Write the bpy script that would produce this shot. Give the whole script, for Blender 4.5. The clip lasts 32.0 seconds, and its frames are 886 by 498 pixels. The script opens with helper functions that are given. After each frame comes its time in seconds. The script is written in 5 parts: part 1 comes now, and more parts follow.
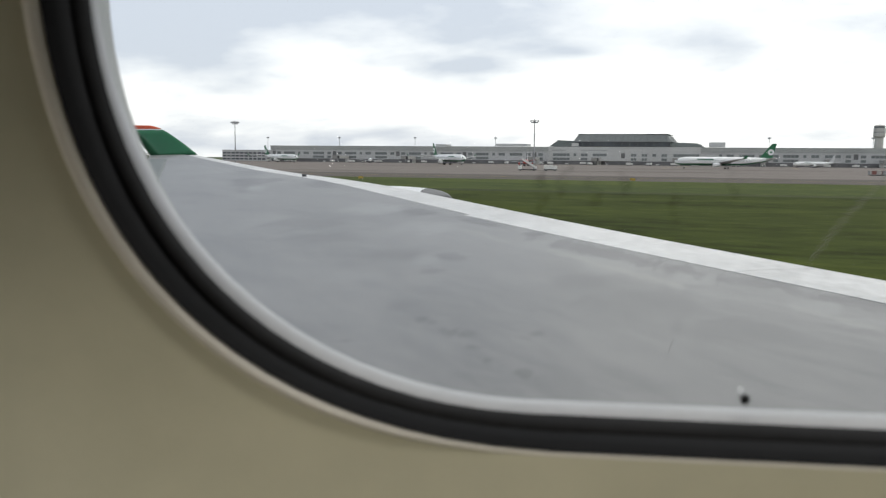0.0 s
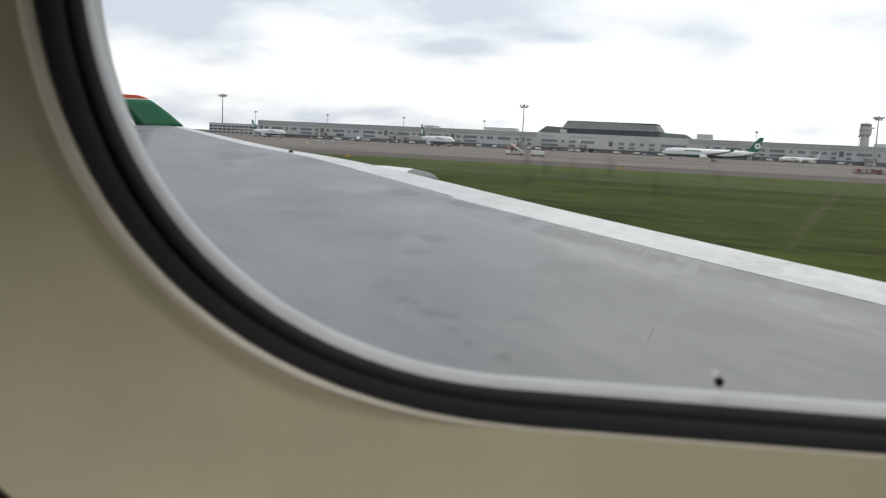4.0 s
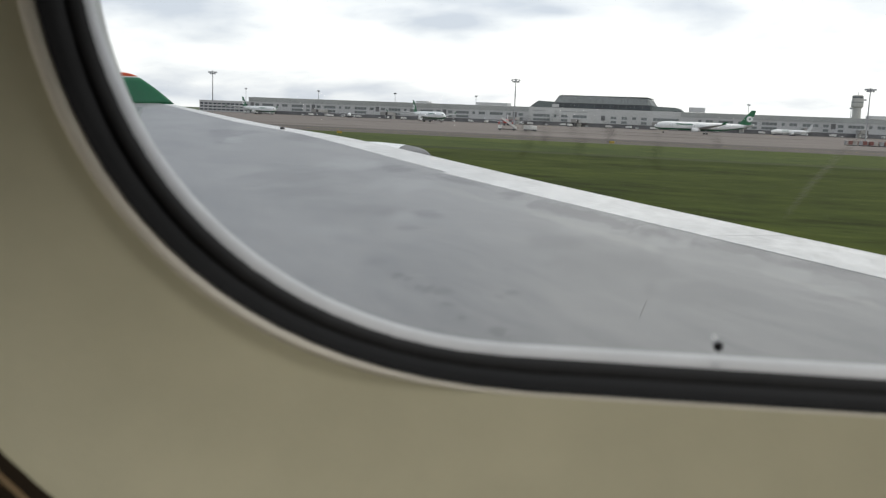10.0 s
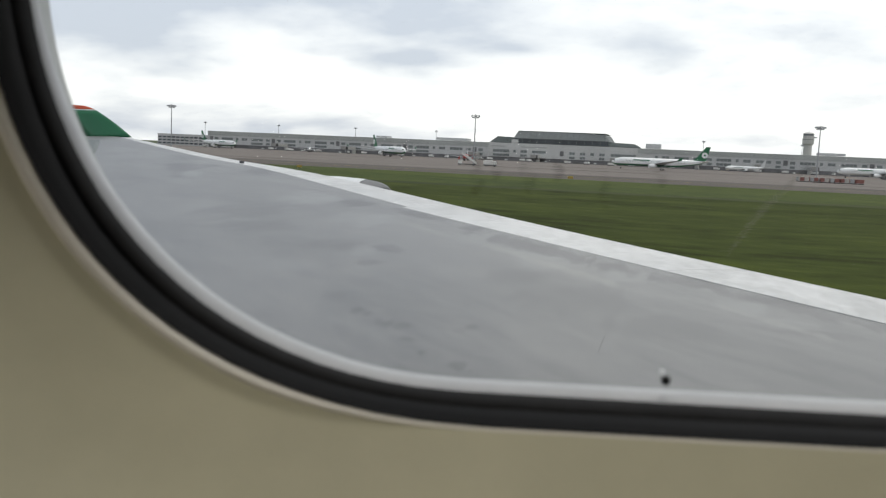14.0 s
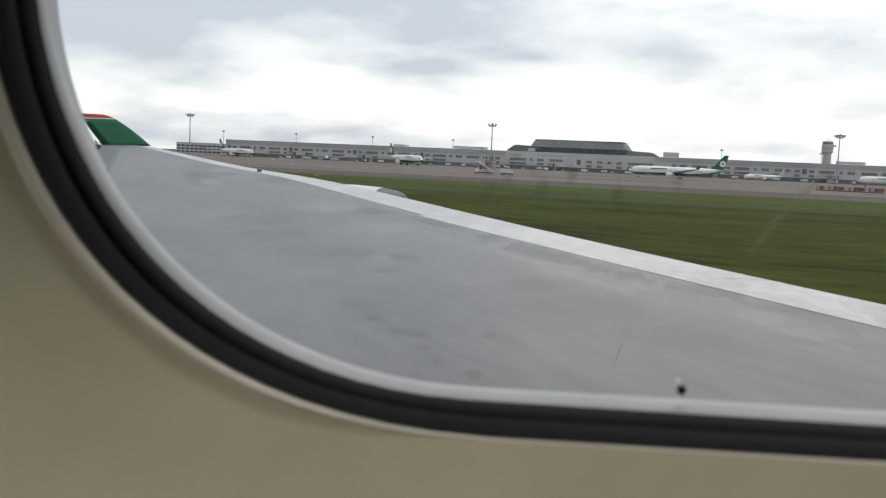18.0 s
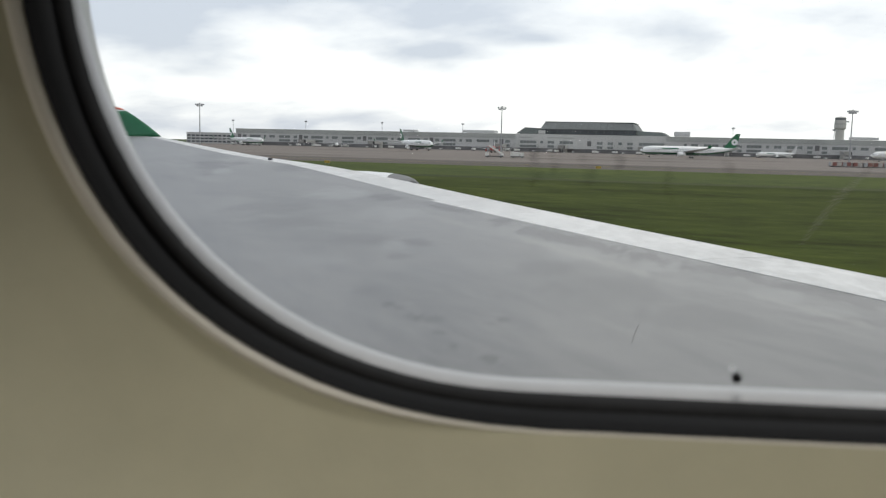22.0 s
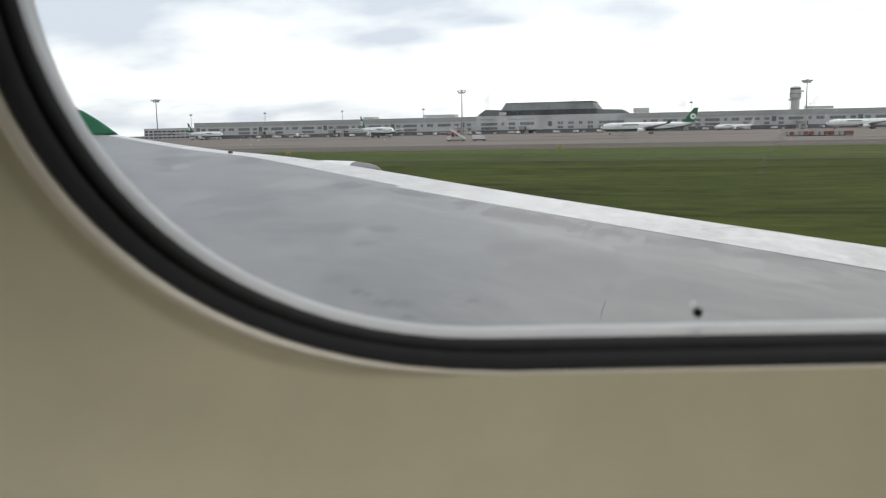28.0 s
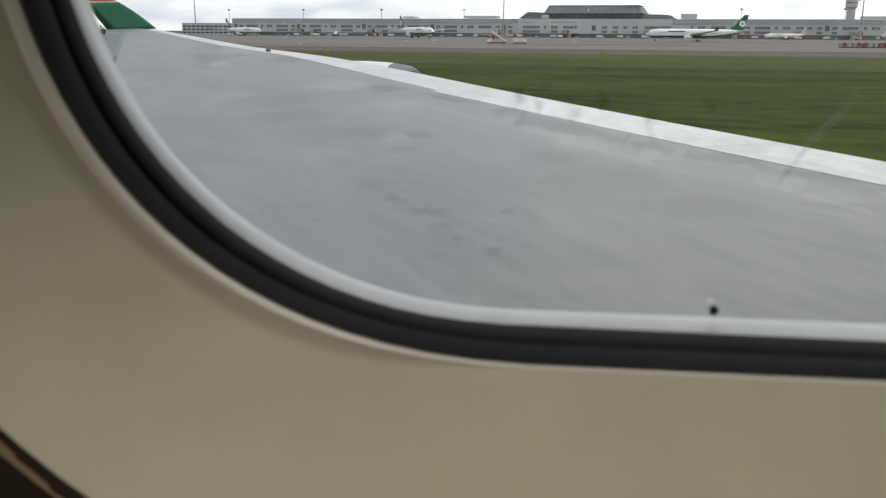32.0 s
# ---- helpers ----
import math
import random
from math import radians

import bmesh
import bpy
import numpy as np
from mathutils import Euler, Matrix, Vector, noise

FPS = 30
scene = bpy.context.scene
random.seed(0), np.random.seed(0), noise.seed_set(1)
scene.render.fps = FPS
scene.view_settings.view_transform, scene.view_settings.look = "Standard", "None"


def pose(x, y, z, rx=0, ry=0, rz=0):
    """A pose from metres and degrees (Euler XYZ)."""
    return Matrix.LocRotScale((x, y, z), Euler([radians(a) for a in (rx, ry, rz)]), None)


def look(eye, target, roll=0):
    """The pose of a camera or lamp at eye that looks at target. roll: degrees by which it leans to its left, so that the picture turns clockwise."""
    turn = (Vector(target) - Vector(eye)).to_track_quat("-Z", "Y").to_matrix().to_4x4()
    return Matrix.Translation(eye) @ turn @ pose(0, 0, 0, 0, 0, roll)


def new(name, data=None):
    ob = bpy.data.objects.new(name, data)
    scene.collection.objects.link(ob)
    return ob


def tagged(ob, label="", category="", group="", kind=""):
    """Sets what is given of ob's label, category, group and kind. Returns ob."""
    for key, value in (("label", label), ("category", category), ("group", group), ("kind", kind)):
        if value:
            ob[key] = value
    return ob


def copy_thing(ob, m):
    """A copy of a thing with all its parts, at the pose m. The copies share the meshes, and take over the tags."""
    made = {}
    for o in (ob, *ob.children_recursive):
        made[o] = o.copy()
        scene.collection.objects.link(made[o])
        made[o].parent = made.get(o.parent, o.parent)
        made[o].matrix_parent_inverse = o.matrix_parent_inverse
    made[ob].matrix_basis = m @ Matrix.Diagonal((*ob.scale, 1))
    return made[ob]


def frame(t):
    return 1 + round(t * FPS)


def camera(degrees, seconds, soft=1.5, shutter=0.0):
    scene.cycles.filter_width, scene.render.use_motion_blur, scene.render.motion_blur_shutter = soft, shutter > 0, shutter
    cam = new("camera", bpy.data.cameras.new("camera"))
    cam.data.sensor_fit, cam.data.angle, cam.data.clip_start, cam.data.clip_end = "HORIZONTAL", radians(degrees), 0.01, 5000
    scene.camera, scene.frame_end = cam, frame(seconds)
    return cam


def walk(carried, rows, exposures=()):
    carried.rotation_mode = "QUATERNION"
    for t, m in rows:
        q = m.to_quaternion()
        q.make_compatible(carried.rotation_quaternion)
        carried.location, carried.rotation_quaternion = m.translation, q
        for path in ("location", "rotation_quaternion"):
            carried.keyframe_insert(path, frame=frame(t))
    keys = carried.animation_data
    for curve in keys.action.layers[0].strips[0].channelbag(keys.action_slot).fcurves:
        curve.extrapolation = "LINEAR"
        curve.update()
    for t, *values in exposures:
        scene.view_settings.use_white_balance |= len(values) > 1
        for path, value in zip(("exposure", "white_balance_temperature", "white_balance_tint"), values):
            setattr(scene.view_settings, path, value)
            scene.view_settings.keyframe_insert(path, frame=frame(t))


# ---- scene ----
# The aircraft stands at one moment of its run: x forward (the nose), y outboard to port, z up from the ground.
cam = camera(52.3, 32.0, soft=1.25)
cam.data.dof.use_dof = True
cam.data.dof.focus_distance = 40.0
cam.data.dof.aperture_fstop = 32.0
PATH = [
    (0.0, pose(-0.0000, -0.0007, 5.7004, 84.22, 0.76, 18.95)),
    (0.5, pose(-0.0010, -0.0003, 5.6995, 84.76, 0.49, 18.88)),
    (1.0, pose(0.0004, -0.0010, 5.6992, 85.10, 0.91, 18.50)),
    (1.5, pose(-0.0015, 0.0033, 5.6992, 85.19, -0.10, 18.57)),
    (2.0, pose(0.0017, 0.0066, 5.6973, 84.74, -0.54, 18.51)),
    (2.5, pose(0.0000, 0.0043, 5.6984, 83.84, -1.46, 18.71)),
    (3.0, pose(-0.0018, 0.0023, 5.6981, 83.33, -1.26, 18.70)),
    (3.5, pose(0.0002, -0.0014, 5.6991, 83.15, -1.35, 18.23)),
    (5.5, pose(0.0008, -0.0001, 5.6974, 82.49, -1.57, 18.34)),
    (6.0, pose(0.0014, -0.0016, 5.6970, 82.15, -1.07, 18.06)),
    (6.5, pose(0.0011, -0.0008, 5.6973, 81.78, -1.40, 18.31)),
    (7.0, pose(0.0026, -0.0009, 5.6975, 81.63, -1.73, 18.22)),
    (7.5, pose(0.0012, -0.0032, 5.6981, 81.83, -1.64, 18.18)),
    (8.0, pose(0.0011, -0.0020, 5.6981, 82.01, -2.08, 18.07)),
    (8.5, pose(0.0022, 0.0001, 5.6973, 82.09, -1.65, 18.10)),
    (9.0, pose(0.0013, 0.0051, 5.6958, 81.69, -1.28, 18.25)),
    (9.5, pose(0.0020, 0.0029, 5.6959, 81.47, -0.97, 17.99)),
    (10.0, pose(-0.0006, -0.0025, 5.6976, 81.55, -0.96, 17.68)),
    (10.5, pose(0.0001, -0.0035, 5.6973, 82.01, -1.13, 17.31)),
    (11.0, pose(-0.0001, 0.0021, 5.6968, 82.07, -1.73, 17.35)),
    (11.5, pose(-0.0002, 0.0032, 5.6966, 81.75, -1.17, 17.60)),
    (12.0, pose(0.0021, 0.0026, 5.6963, 81.53, -0.78, 17.32)),
    (12.5, pose(0.0048, -0.0006, 5.6978, 82.09, -0.67, 15.86)),
    (13.0, pose(0.0033, -0.0001, 5.6978, 82.80, -1.41, 15.25)),
    (13.5, pose(0.0030, -0.0012, 5.6983, 83.25, -1.48, 15.16)),
    (14.0, pose(0.0014, -0.0038, 5.6982, 83.78, -1.27, 15.18)),
    (14.5, pose(0.0013, -0.0013, 5.6978, 84.04, -1.81, 15.90)),
    (16.5, pose(0.0011, -0.0021, 5.6985, 83.43, -1.81, 16.71)),
    (17.0, pose(0.0003, -0.0051, 5.6991, 83.81, -1.66, 16.42)),
    (17.5, pose(0.0015, -0.0031, 5.6985, 84.16, -1.97, 16.21)),
    (18.0, pose(0.0017, 0.0003, 5.6972, 84.29, -1.27, 16.24)),
    (18.5, pose(0.0007, -0.0001, 5.6972, 84.11, -1.05, 16.14)),
    (19.0, pose(0.0015, -0.0038, 5.6974, 83.82, -0.70, 16.20)),
    (19.5, pose(0.0004, -0.0062, 5.6984, 83.76, -0.58, 15.91)),
    (20.0, pose(-0.0008, -0.0040, 5.6979, 83.74, -0.56, 16.13)),
    (20.5, pose(-0.0020, 0.0005, 5.6968, 83.50, -0.24, 16.52)),
    (21.0, pose(-0.0040, 0.0033, 5.6969, 83.19, -0.50, 16.85)),
    (21.5, pose(-0.0052, 0.0042, 5.6973, 83.03, -0.71, 17.24)),
    (22.0, pose(-0.0054, 0.0007, 5.6981, 83.31, -0.04, 16.87)),
    (22.5, pose(-0.0059, 0.0026, 5.6973, 83.53, -0.37, 16.26)),
    (23.0, pose(-0.0053, 0.0020, 5.6971, 83.27, -0.00, 16.07)),
    (23.5, pose(-0.0047, 0.0015, 5.6962, 83.04, 0.20, 15.99)),
    (24.0, pose(-0.0047, 0.0007, 5.6954, 82.54, 0.79, 15.81)),
    (24.5, pose(-0.0042, -0.0013, 5.6938, 81.96, 1.49, 15.94)),
    (26.5, pose(-0.0049, -0.0044, 5.6944, 82.36, 1.99, 15.14)),
    (27.0, pose(-0.0031, -0.0060, 5.6933, 82.37, 2.57, 14.65)),
    (27.5, pose(-0.0030, -0.0027, 5.6917, 82.71, 2.90, 14.54)),
    (28.0, pose(-0.0041, 0.0011, 5.6912, 82.34, 2.38, 14.43)),
    (28.5, pose(-0.0034, -0.0013, 5.6913, 82.01, 2.79, 14.40)),
    (29.0, pose(-0.0046, -0.0003, 5.6904, 81.42, 3.03, 14.55)),
    (29.5, pose(-0.0072, 0.0021, 5.6900, 80.55, 3.86, 14.94)),
    (30.0, pose(-0.0044, 0.0073, 5.6898, 79.94, 3.15, 15.59)),
    (30.5, pose(0.0003, 0.0089, 5.6945, 79.89, 2.61, 16.46)),
    (31.0, pose(-0.0009, 0.0056, 5.6947, 78.94, 2.06, 17.72)),
    (31.5, pose(-0.0027, 0.0032, 5.6987, 76.48, 1.05, 17.77)),
    (32.0, pose(-0.0014, -0.0020, 5.7083, 76.36, 0.95, 16.94)),
]
walk(cam, PATH, [(0.0, 0.04), (12.0, 0.0), (16.5, -0.08), (20.5, -0.14), (22.0, 0.0), (23.5, 0.02), (26.5, 0.10), (29.0, 0.08), (31.0, -0.06), (32.0, 0.10)])

# ---------------------------------------------------------------- world and light
SUN_DIR = Vector((0.06, 0.30, 0.95)).normalized()
elev = math.asin(SUN_DIR.z)
world = bpy.data.worlds.new("world")
scene.world = world
world.use_nodes = True
wn, wl = world.node_tree.nodes, world.node_tree.links
wn.clear()


def wnode(kind, **kw):
    n = wn.new(kind)
    for k, v in kw.items():
        n.inputs[k].default_value = v
    return n


def wmath(op, a, b=None, c=None):
    n = wn.new("ShaderNodeMath")
    n.operation = op
    for i, v in enumerate((a, b, c)):
        if v is None:
            continue
        if isinstance(v, (int, float)):
            n.inputs[i].default_value = v
        else:
            wl.new(v, n.inputs[i])
    return n.outputs[0]


sky = wn.new("ShaderNodeTexSky")
sky.sky_type = "NISHITA"
sky.sun_disc = False
sky.sun_elevation = elev
sky.sun_rotation = math.atan2(SUN_DIR.x, SUN_DIR.y)
sky.altitude, sky.air_density, sky.dust_density, sky.ozone_density = 0, 1.0, 3.0, 1.0
geo = wn.new("ShaderNodeTexCoord")
sep = wn.new("ShaderNodeSeparateXYZ")
wl.new(geo.outputs["Generated"], sep.inputs[0])
# a flat cloud deck seen in perspective: the direction divided by its height
zz = wmath("MAXIMUM", wmath("ADD", sep.outputs[2], 0.22), 0.05)
cx, cy = wmath("DIVIDE", sep.outputs[0], zz), wmath("DIVIDE", sep.outputs[1], zz)
comb = wn.new("ShaderNodeCombineXYZ")
wl.new(cx, comb.inputs[0]), wl.new(cy, comb.inputs[1])
comb.inputs[2].default_value = 9.3
cloud = wnode("ShaderNodeTexNoise", Scale=1.15, Detail=6.0, Roughness=0.48, Distortion=0.2)
wl.new(comb.outputs[0], cloud.inputs["Vector"])
fine = wnode("ShaderNodeTexNoise", Scale=2.6, Detail=5.0, Roughness=0.5)
wl.new(comb.outputs[0], fine.inputs["Vector"])
cover = wmath("ADD", wmath("MULTIPLY", cloud.outputs[0], 0.75), wmath("MULTIPLY", fine.outputs[0], 0.25))
# the deck is darker high up on the aft side, thin and bright low down and ahead
ahead = wmath("DIVIDE", sep.outputs[0], wmath("MAXIMUM", sep.outputs[1], 0.05))


def wstep(v, a, b):
    n = wn.new("ShaderNodeMapRange")
    n.interpolation_type = "SMOOTHSTEP"
    n.inputs["From Min"].default_value, n.inputs["From Max"].default_value = a, b
    wl.new(v, n.inputs[0])
    return n.outputs[0]


def puff(u0, su, z0, sz, k):
    du, dz = wmath("DIVIDE", wmath("SUBTRACT", ahead, u0), su), wmath("DIVIDE", wmath("SUBTRACT", sep.outputs[2], z0), sz)
    r2 = wmath("ADD", wmath("MULTIPLY", du, du), wmath("MULTIPLY", dz, dz))
    return wmath("MULTIPLY", wmath("POWER", 2.718, wmath("MULTIPLY", r2, -1.0)), k)


heavy = wmath("MULTIPLY", wstep(sep.outputs[2], 0.05, 0.15), wstep(wmath("MULTIPLY", ahead, -1.0), 0.06, 0.42))
cover = wmath("ADD", wmath("MULTIPLY_ADD", cover, 1.0, -0.075), wmath("MULTIPLY", heavy, 0.19))
cover = wmath("ADD", cover, wmath("MULTIPLY", wstep(wmath("MULTIPLY", ahead, -1.0), 0.30, 0.75), 0.05))
for u0, su, z0, sz, k in ((-0.305, 0.050, 0.098, 0.009, 0.10), (-0.187, 0.035, 0.112, 0.007, 0.09), (-0.45, 0.05, 0.103, 0.009, 0.06), (0.10, 0.05, 0.126, 0.012, 0.10), (-0.70, 0.10, 0.066, 0.010, 0.05)):
    cover = wmath("ADD", cover, puff(u0, su, z0, sz, k))
dot = wn.new("ShaderNodeVectorMath")
dot.operation = "DOT_PRODUCT"
wl.new(geo.outputs["Generated"], dot.inputs[0])
dot.inputs[1].default_value = SUN_DIR
glow = wmath("POWER", wmath("MAXIMUM", dot.outputs["Value"], 0.0), 2.2)
ramp = wn.new("ShaderNodeValToRGB")
ramp.color_ramp.elements[0].position, ramp.color_ramp.elements[0].color = 0.46, (11.2, 11.3, 11.2, 1)
ramp.color_ramp.elements[1].position, ramp.color_ramp.elements[1].color = 0.63, (6.2, 6.7, 7.5, 1)
wl.new(cover, ramp.inputs[0])
bright = wn.new("ShaderNodeVectorMath")
bright.operation = "SCALE"
wl.new(ramp.outputs[0], bright.inputs[0])
# thick deck overhead, thinner and brighter towards the horizon
level = wmath("ADD", wmath("MULTIPLY", glow, 0.25), 0.97)
wl.new(wmath("MULTIPLY", level, wmath("MULTIPLY_ADD", wstep(sep.outputs[2], 0.20, 0.58), -0.36, 1.0)), bright.inputs["Scale"])
wmix = wn.new("ShaderNodeMixRGB")
wmix.inputs[0].default_value = 0.85
wl.new(sky.outputs[0], wmix.inputs[1]), wl.new(bright.outputs[0], wmix.inputs[2])
back = wnode("ShaderNodeBackground", Strength=0.12)
wl.new(wmix.outputs[0], back.inputs[0])
wout = wn.new("ShaderNodeOutputWorld")
wl.new(back.outputs[0], wout.inputs[0])

sun = new("sun", bpy.data.lights.new("sun", "SUN"))
sun.data.energy, sun.data.angle, sun.data.color = 0.95, radians(14), (1.0, 0.97, 0.92)
sun.matrix_world = look((0, 0, 200), Vector((0, 0, 200)) - SUN_DIR)


# ---------------------------------------------------------------- materials
def M(name, base, rough=0.6, metal=0.0, var=0.12, big=0.4, small=8.0, bump=0.0, stretch=(1, 1, 1), tint=None, coat=0.0, spec=0.5, grain=0.6, turn=0.0):
    """Painted or natural surface with variation at two scales in object space (big and small: features a metre)."""
    m = bpy.data.materials.new(name)
    m.use_nodes = True
    n, l = m.node_tree.nodes, m.node_tree.links
    b = n["Principled BSDF"]
    b.inputs["Roughness"].default_value, b.inputs["Metallic"].default_value = rough, metal
    b.inputs["Coat Weight"].default_value, b.inputs["Specular IOR Level"].default_value = coat, spec
    tc, mp = n.new("ShaderNodeTexCoord"), n.new("ShaderNodeMapping")
    mp.vector_type = "TEXTURE"
    mp.inputs["Scale"].default_value = [1 / k for k in stretch]
    mp.inputs["Rotation"].default_value = (0, 0, radians(turn))
    l.new(tc.outputs["Object"], mp.inputs[0])
    outs = []
    for sc, det in ((big, 4), (small, 6)):
        t = n.new("ShaderNodeTexNoise")
        t.inputs["Scale"].default_value, t.inputs["Detail"].default_value, t.inputs["Roughness"].default_value = sc, det, grain
        l.new(mp.outputs[0], t.inputs["Vector"])
        outs.append(t.outputs[0])
    add = n.new("ShaderNodeMath")
    add.operation = "ADD"
    l.new(outs[0], add.inputs[0]), l.new(outs[1], add.inputs[1])
    mr = n.new("ShaderNodeMapRange")
    mr.inputs["From Min"].default_value, mr.inputs["From Max"].default_value = 0.80, 1.20
    l.new(add.outputs[0], mr.inputs[0])
    mix = n.new("ShaderNodeMixRGB")
    lo = [max(0, c * (1 - var)) for c in base]
    hi = [min(1, c * (1 + var)) for c in (tint or base)]
    mix.inputs[1].default_value, mix.inputs[2].default_value = (*lo, 1), (*hi, 1)
    l.new(mr.outputs[0], mix.inputs[0])
    l.new(mix.outputs[0], b.inputs["Base Color"])
    rr = n.new("ShaderNodeMapRange")
    rr.inputs["To Min"].default_value, rr.inputs["To Max"].default_value = max(0.02, rough - 0.08), min(1, rough + 0.08)
    l.new(outs[1], rr.inputs[0]), l.new(rr.outputs[0], b.inputs["Roughness"])
    if bump:
        bp = n.new("ShaderNodeBump")
        bp.inputs["Strength"].default_value, bp.inputs["Distance"].default_value = bump, 0.02
        l.new(outs[1], bp.inputs["Height"]), l.new(bp.outputs[0], b.inputs["Normal"])
    return m


def stains(m, spots, tone, turn, grit=7.0):
    """Blotches with uneven edges on a painted surface: (x, y, half width, half length, strength), lengthwise at turn degrees from x."""
    n, l = m.node_tree.nodes, m.node_tree.links
    b = n["Principled BSDF"]
    col = b.inputs["Base Color"].links[0].from_socket
    tc, mp, wob = n.new("ShaderNodeTexCoord"), n.new("ShaderNodeMapping"), n.new("ShaderNodeTexNoise")
    mp.inputs["Scale"].default_value = (1, 0.16, 1)
    wob.inputs["Scale"].default_value, wob.inputs["Detail"].default_value, wob.inputs["Roughness"].default_value = grit, 7, 0.62
    l.new(tc.outputs["Object"], mp.inputs[0]), l.new(mp.outputs[0], wob.inputs["Vector"])
    for x, y, w, d, s in spots:
        off, spin, fl, di = (n.new(k) for k in ("ShaderNodeVectorMath", "ShaderNodeVectorRotate", "ShaderNodeVectorMath", "ShaderNodeVectorMath"))
        off.operation, fl.operation, di.operation = "SUBTRACT", "MULTIPLY", "LENGTH"
        off.inputs[1].default_value = (x, y, 0)
        spin.rotation_type = "Z_AXIS"
        spin.inputs["Angle"].default_value = radians(-turn)
        fl.inputs[1].default_value = (1 / d, 1 / w, 0)
        l.new(tc.outputs["Object"], off.inputs[0]), l.new(off.outputs[0], spin.inputs["Vector"])
        l.new(spin.outputs[0], fl.inputs[0]), l.new(fl.outputs[0], di.inputs[0])
        ad, mr, mx = n.new("ShaderNodeMath"), n.new("ShaderNodeMapRange"), n.new("ShaderNodeMixRGB")
        ad.operation = "MULTIPLY_ADD"
        ad.inputs[1].default_value = 2.6
        l.new(wob.outputs[0], ad.inputs[0]), l.new(di.outputs["Value"], ad.inputs[2])
        mr.interpolation_type = "SMOOTHSTEP"
        mr.inputs["From Min"].default_value, mr.inputs["From Max"].default_value = 1.75, 2.35
        mr.inputs["To Min"].default_value, mr.inputs["To Max"].default_value = s, 0.0
        l.new(ad.outputs[0], mr.inputs[0]), l.new(mr.outputs[0], mx.inputs[0]), l.new(col, mx.inputs[1])
        mx.inputs[2].default_value = (*tone, 1)
        col = mx.outputs[0]
    l.new(col, b.inputs["Base Color"])


cream = M("cream_panel_plastic", (0.446, 0.420, 0.297), 0.65, var=0.05, big=6, small=60, bump=0.03)
cream_lip = M("cream_lip_plastic", (0.51, 0.475, 0.405), 0.5, var=0.05, big=8, small=90)
tan = M("tan_sidewall_panel", (0.38, 0.26, 0.14), 0.6, var=0.08, big=6, small=80, bump=0.03)
rubber = M("black_rubber_seal", (0.014, 0.014, 0.0145), 0.8, var=0.25, big=15, small=140, spec=0.08)
rubber_grey = M("dark_grey_seal", (0.0095, 0.0095, 0.010), 0.85, var=0.25, big=15, small=140, spec=0.06)
rim_paint = M("light_grey_rim", (0.41, 0.42, 0.44), 0.55, var=0.06, big=12, small=90)
brown = M("dark_brown_gap", (0.035, 0.025, 0.016), 0.7, var=0.2, big=12, small=80, spec=0.1)
cabin_cloth = M("cabin_lining", (0.42, 0.38, 0.31), 0.8, var=0.08, big=2, small=30)
carpet = M("cabin_carpet", (0.08, 0.09, 0.11), 0.95, var=0.3, big=3, small=120, bump=0.2)
skin_white = M("pale_hull_paint", (0.38, 0.40, 0.40), 0.35, var=0.05, big=0.8, small=9)

wing_grey = M("grey_wing_paint", (0.146, 0.147, 0.148), 0.39, var=0.17, big=1.5, small=11.0, stretch=(1.0, 0.25, 1.0), turn=40, tint=(0.158, 0.156, 0.154), spec=0.50, grain=0.74)
slat_paint = M("pale_leading_edge", (0.545, 0.545, 0.54), 0.42, var=0.22, big=1.6, small=13, stretch=(1, 0.35, 1), grain=0.72)
joint_dark = M("panel_joint_sealant", (0.07, 0.07, 0.075), 0.7, var=0.2)
tip_grey = M("dark_tip_paint", (0.085, 0.10, 0.092), 0.45, var=0.12, big=0.8, small=5)
scrape_m = M("grey_scrape", (0.10, 0.10, 0.103), 0.5, var=0.1)
green_paint = M("green_livery_paint", (0.015, 0.135, 0.058), 0.35, var=0.08, big=1, small=8)
orange_paint = M("orange_red_livery_paint", (0.55, 0.085, 0.03), 0.35, var=0.08, big=1, small=8)
white_paint = M("white_livery_paint", (0.76, 0.77, 0.77), 0.32, var=0.05, big=0.3, small=3)
cowl_white = M("white_cowl_paint", (0.74, 0.75, 0.76), 0.3, var=0.06, big=0.8, small=6)
lip_metal = M("dull_inlet_metal", (0.16, 0.165, 0.17), 0.5, metal=0.5, var=0.1, big=2, small=12)
dark_metal = M("dark_engine_metal", (0.045, 0.046, 0.05), 0.5, metal=0.4, var=0.2)
tyre = M("black_tyre", (0.025, 0.025, 0.026), 0.8, var=0.2)

grass_near = M("lush_mown_grass", (0.033, 0.046, 0.008), 0.95, var=0.34, big=0.07, small=0.8, bump=0.4, stretch=(0.22, 0.5, 1), tint=(0.050, 0.064, 0.011), spec=0.05, grain=0.66)
grass_m = M("mown_grass", (0.040, 0.064, 0.013), 0.95, var=0.3, big=0.035, small=0.9, bump=0.4, stretch=(0.16, 0.45, 1), tint=(0.068, 0.086, 0.017), spec=0.1, grain=0.66)
asphalt_m = M("runway_asphalt", (0.075, 0.068, 0.062), 0.9, var=0.16, big=0.03, small=2.5, bump=0.15, stretch=(0.3, 1, 1), spec=0.1)
taxi_m = M("worn_taxiway_asphalt", (0.118, 0.104, 0.094), 0.9, var=0.15, big=0.03, small=1.6, bump=0.1, stretch=(0.3, 1, 1), spec=0.1)
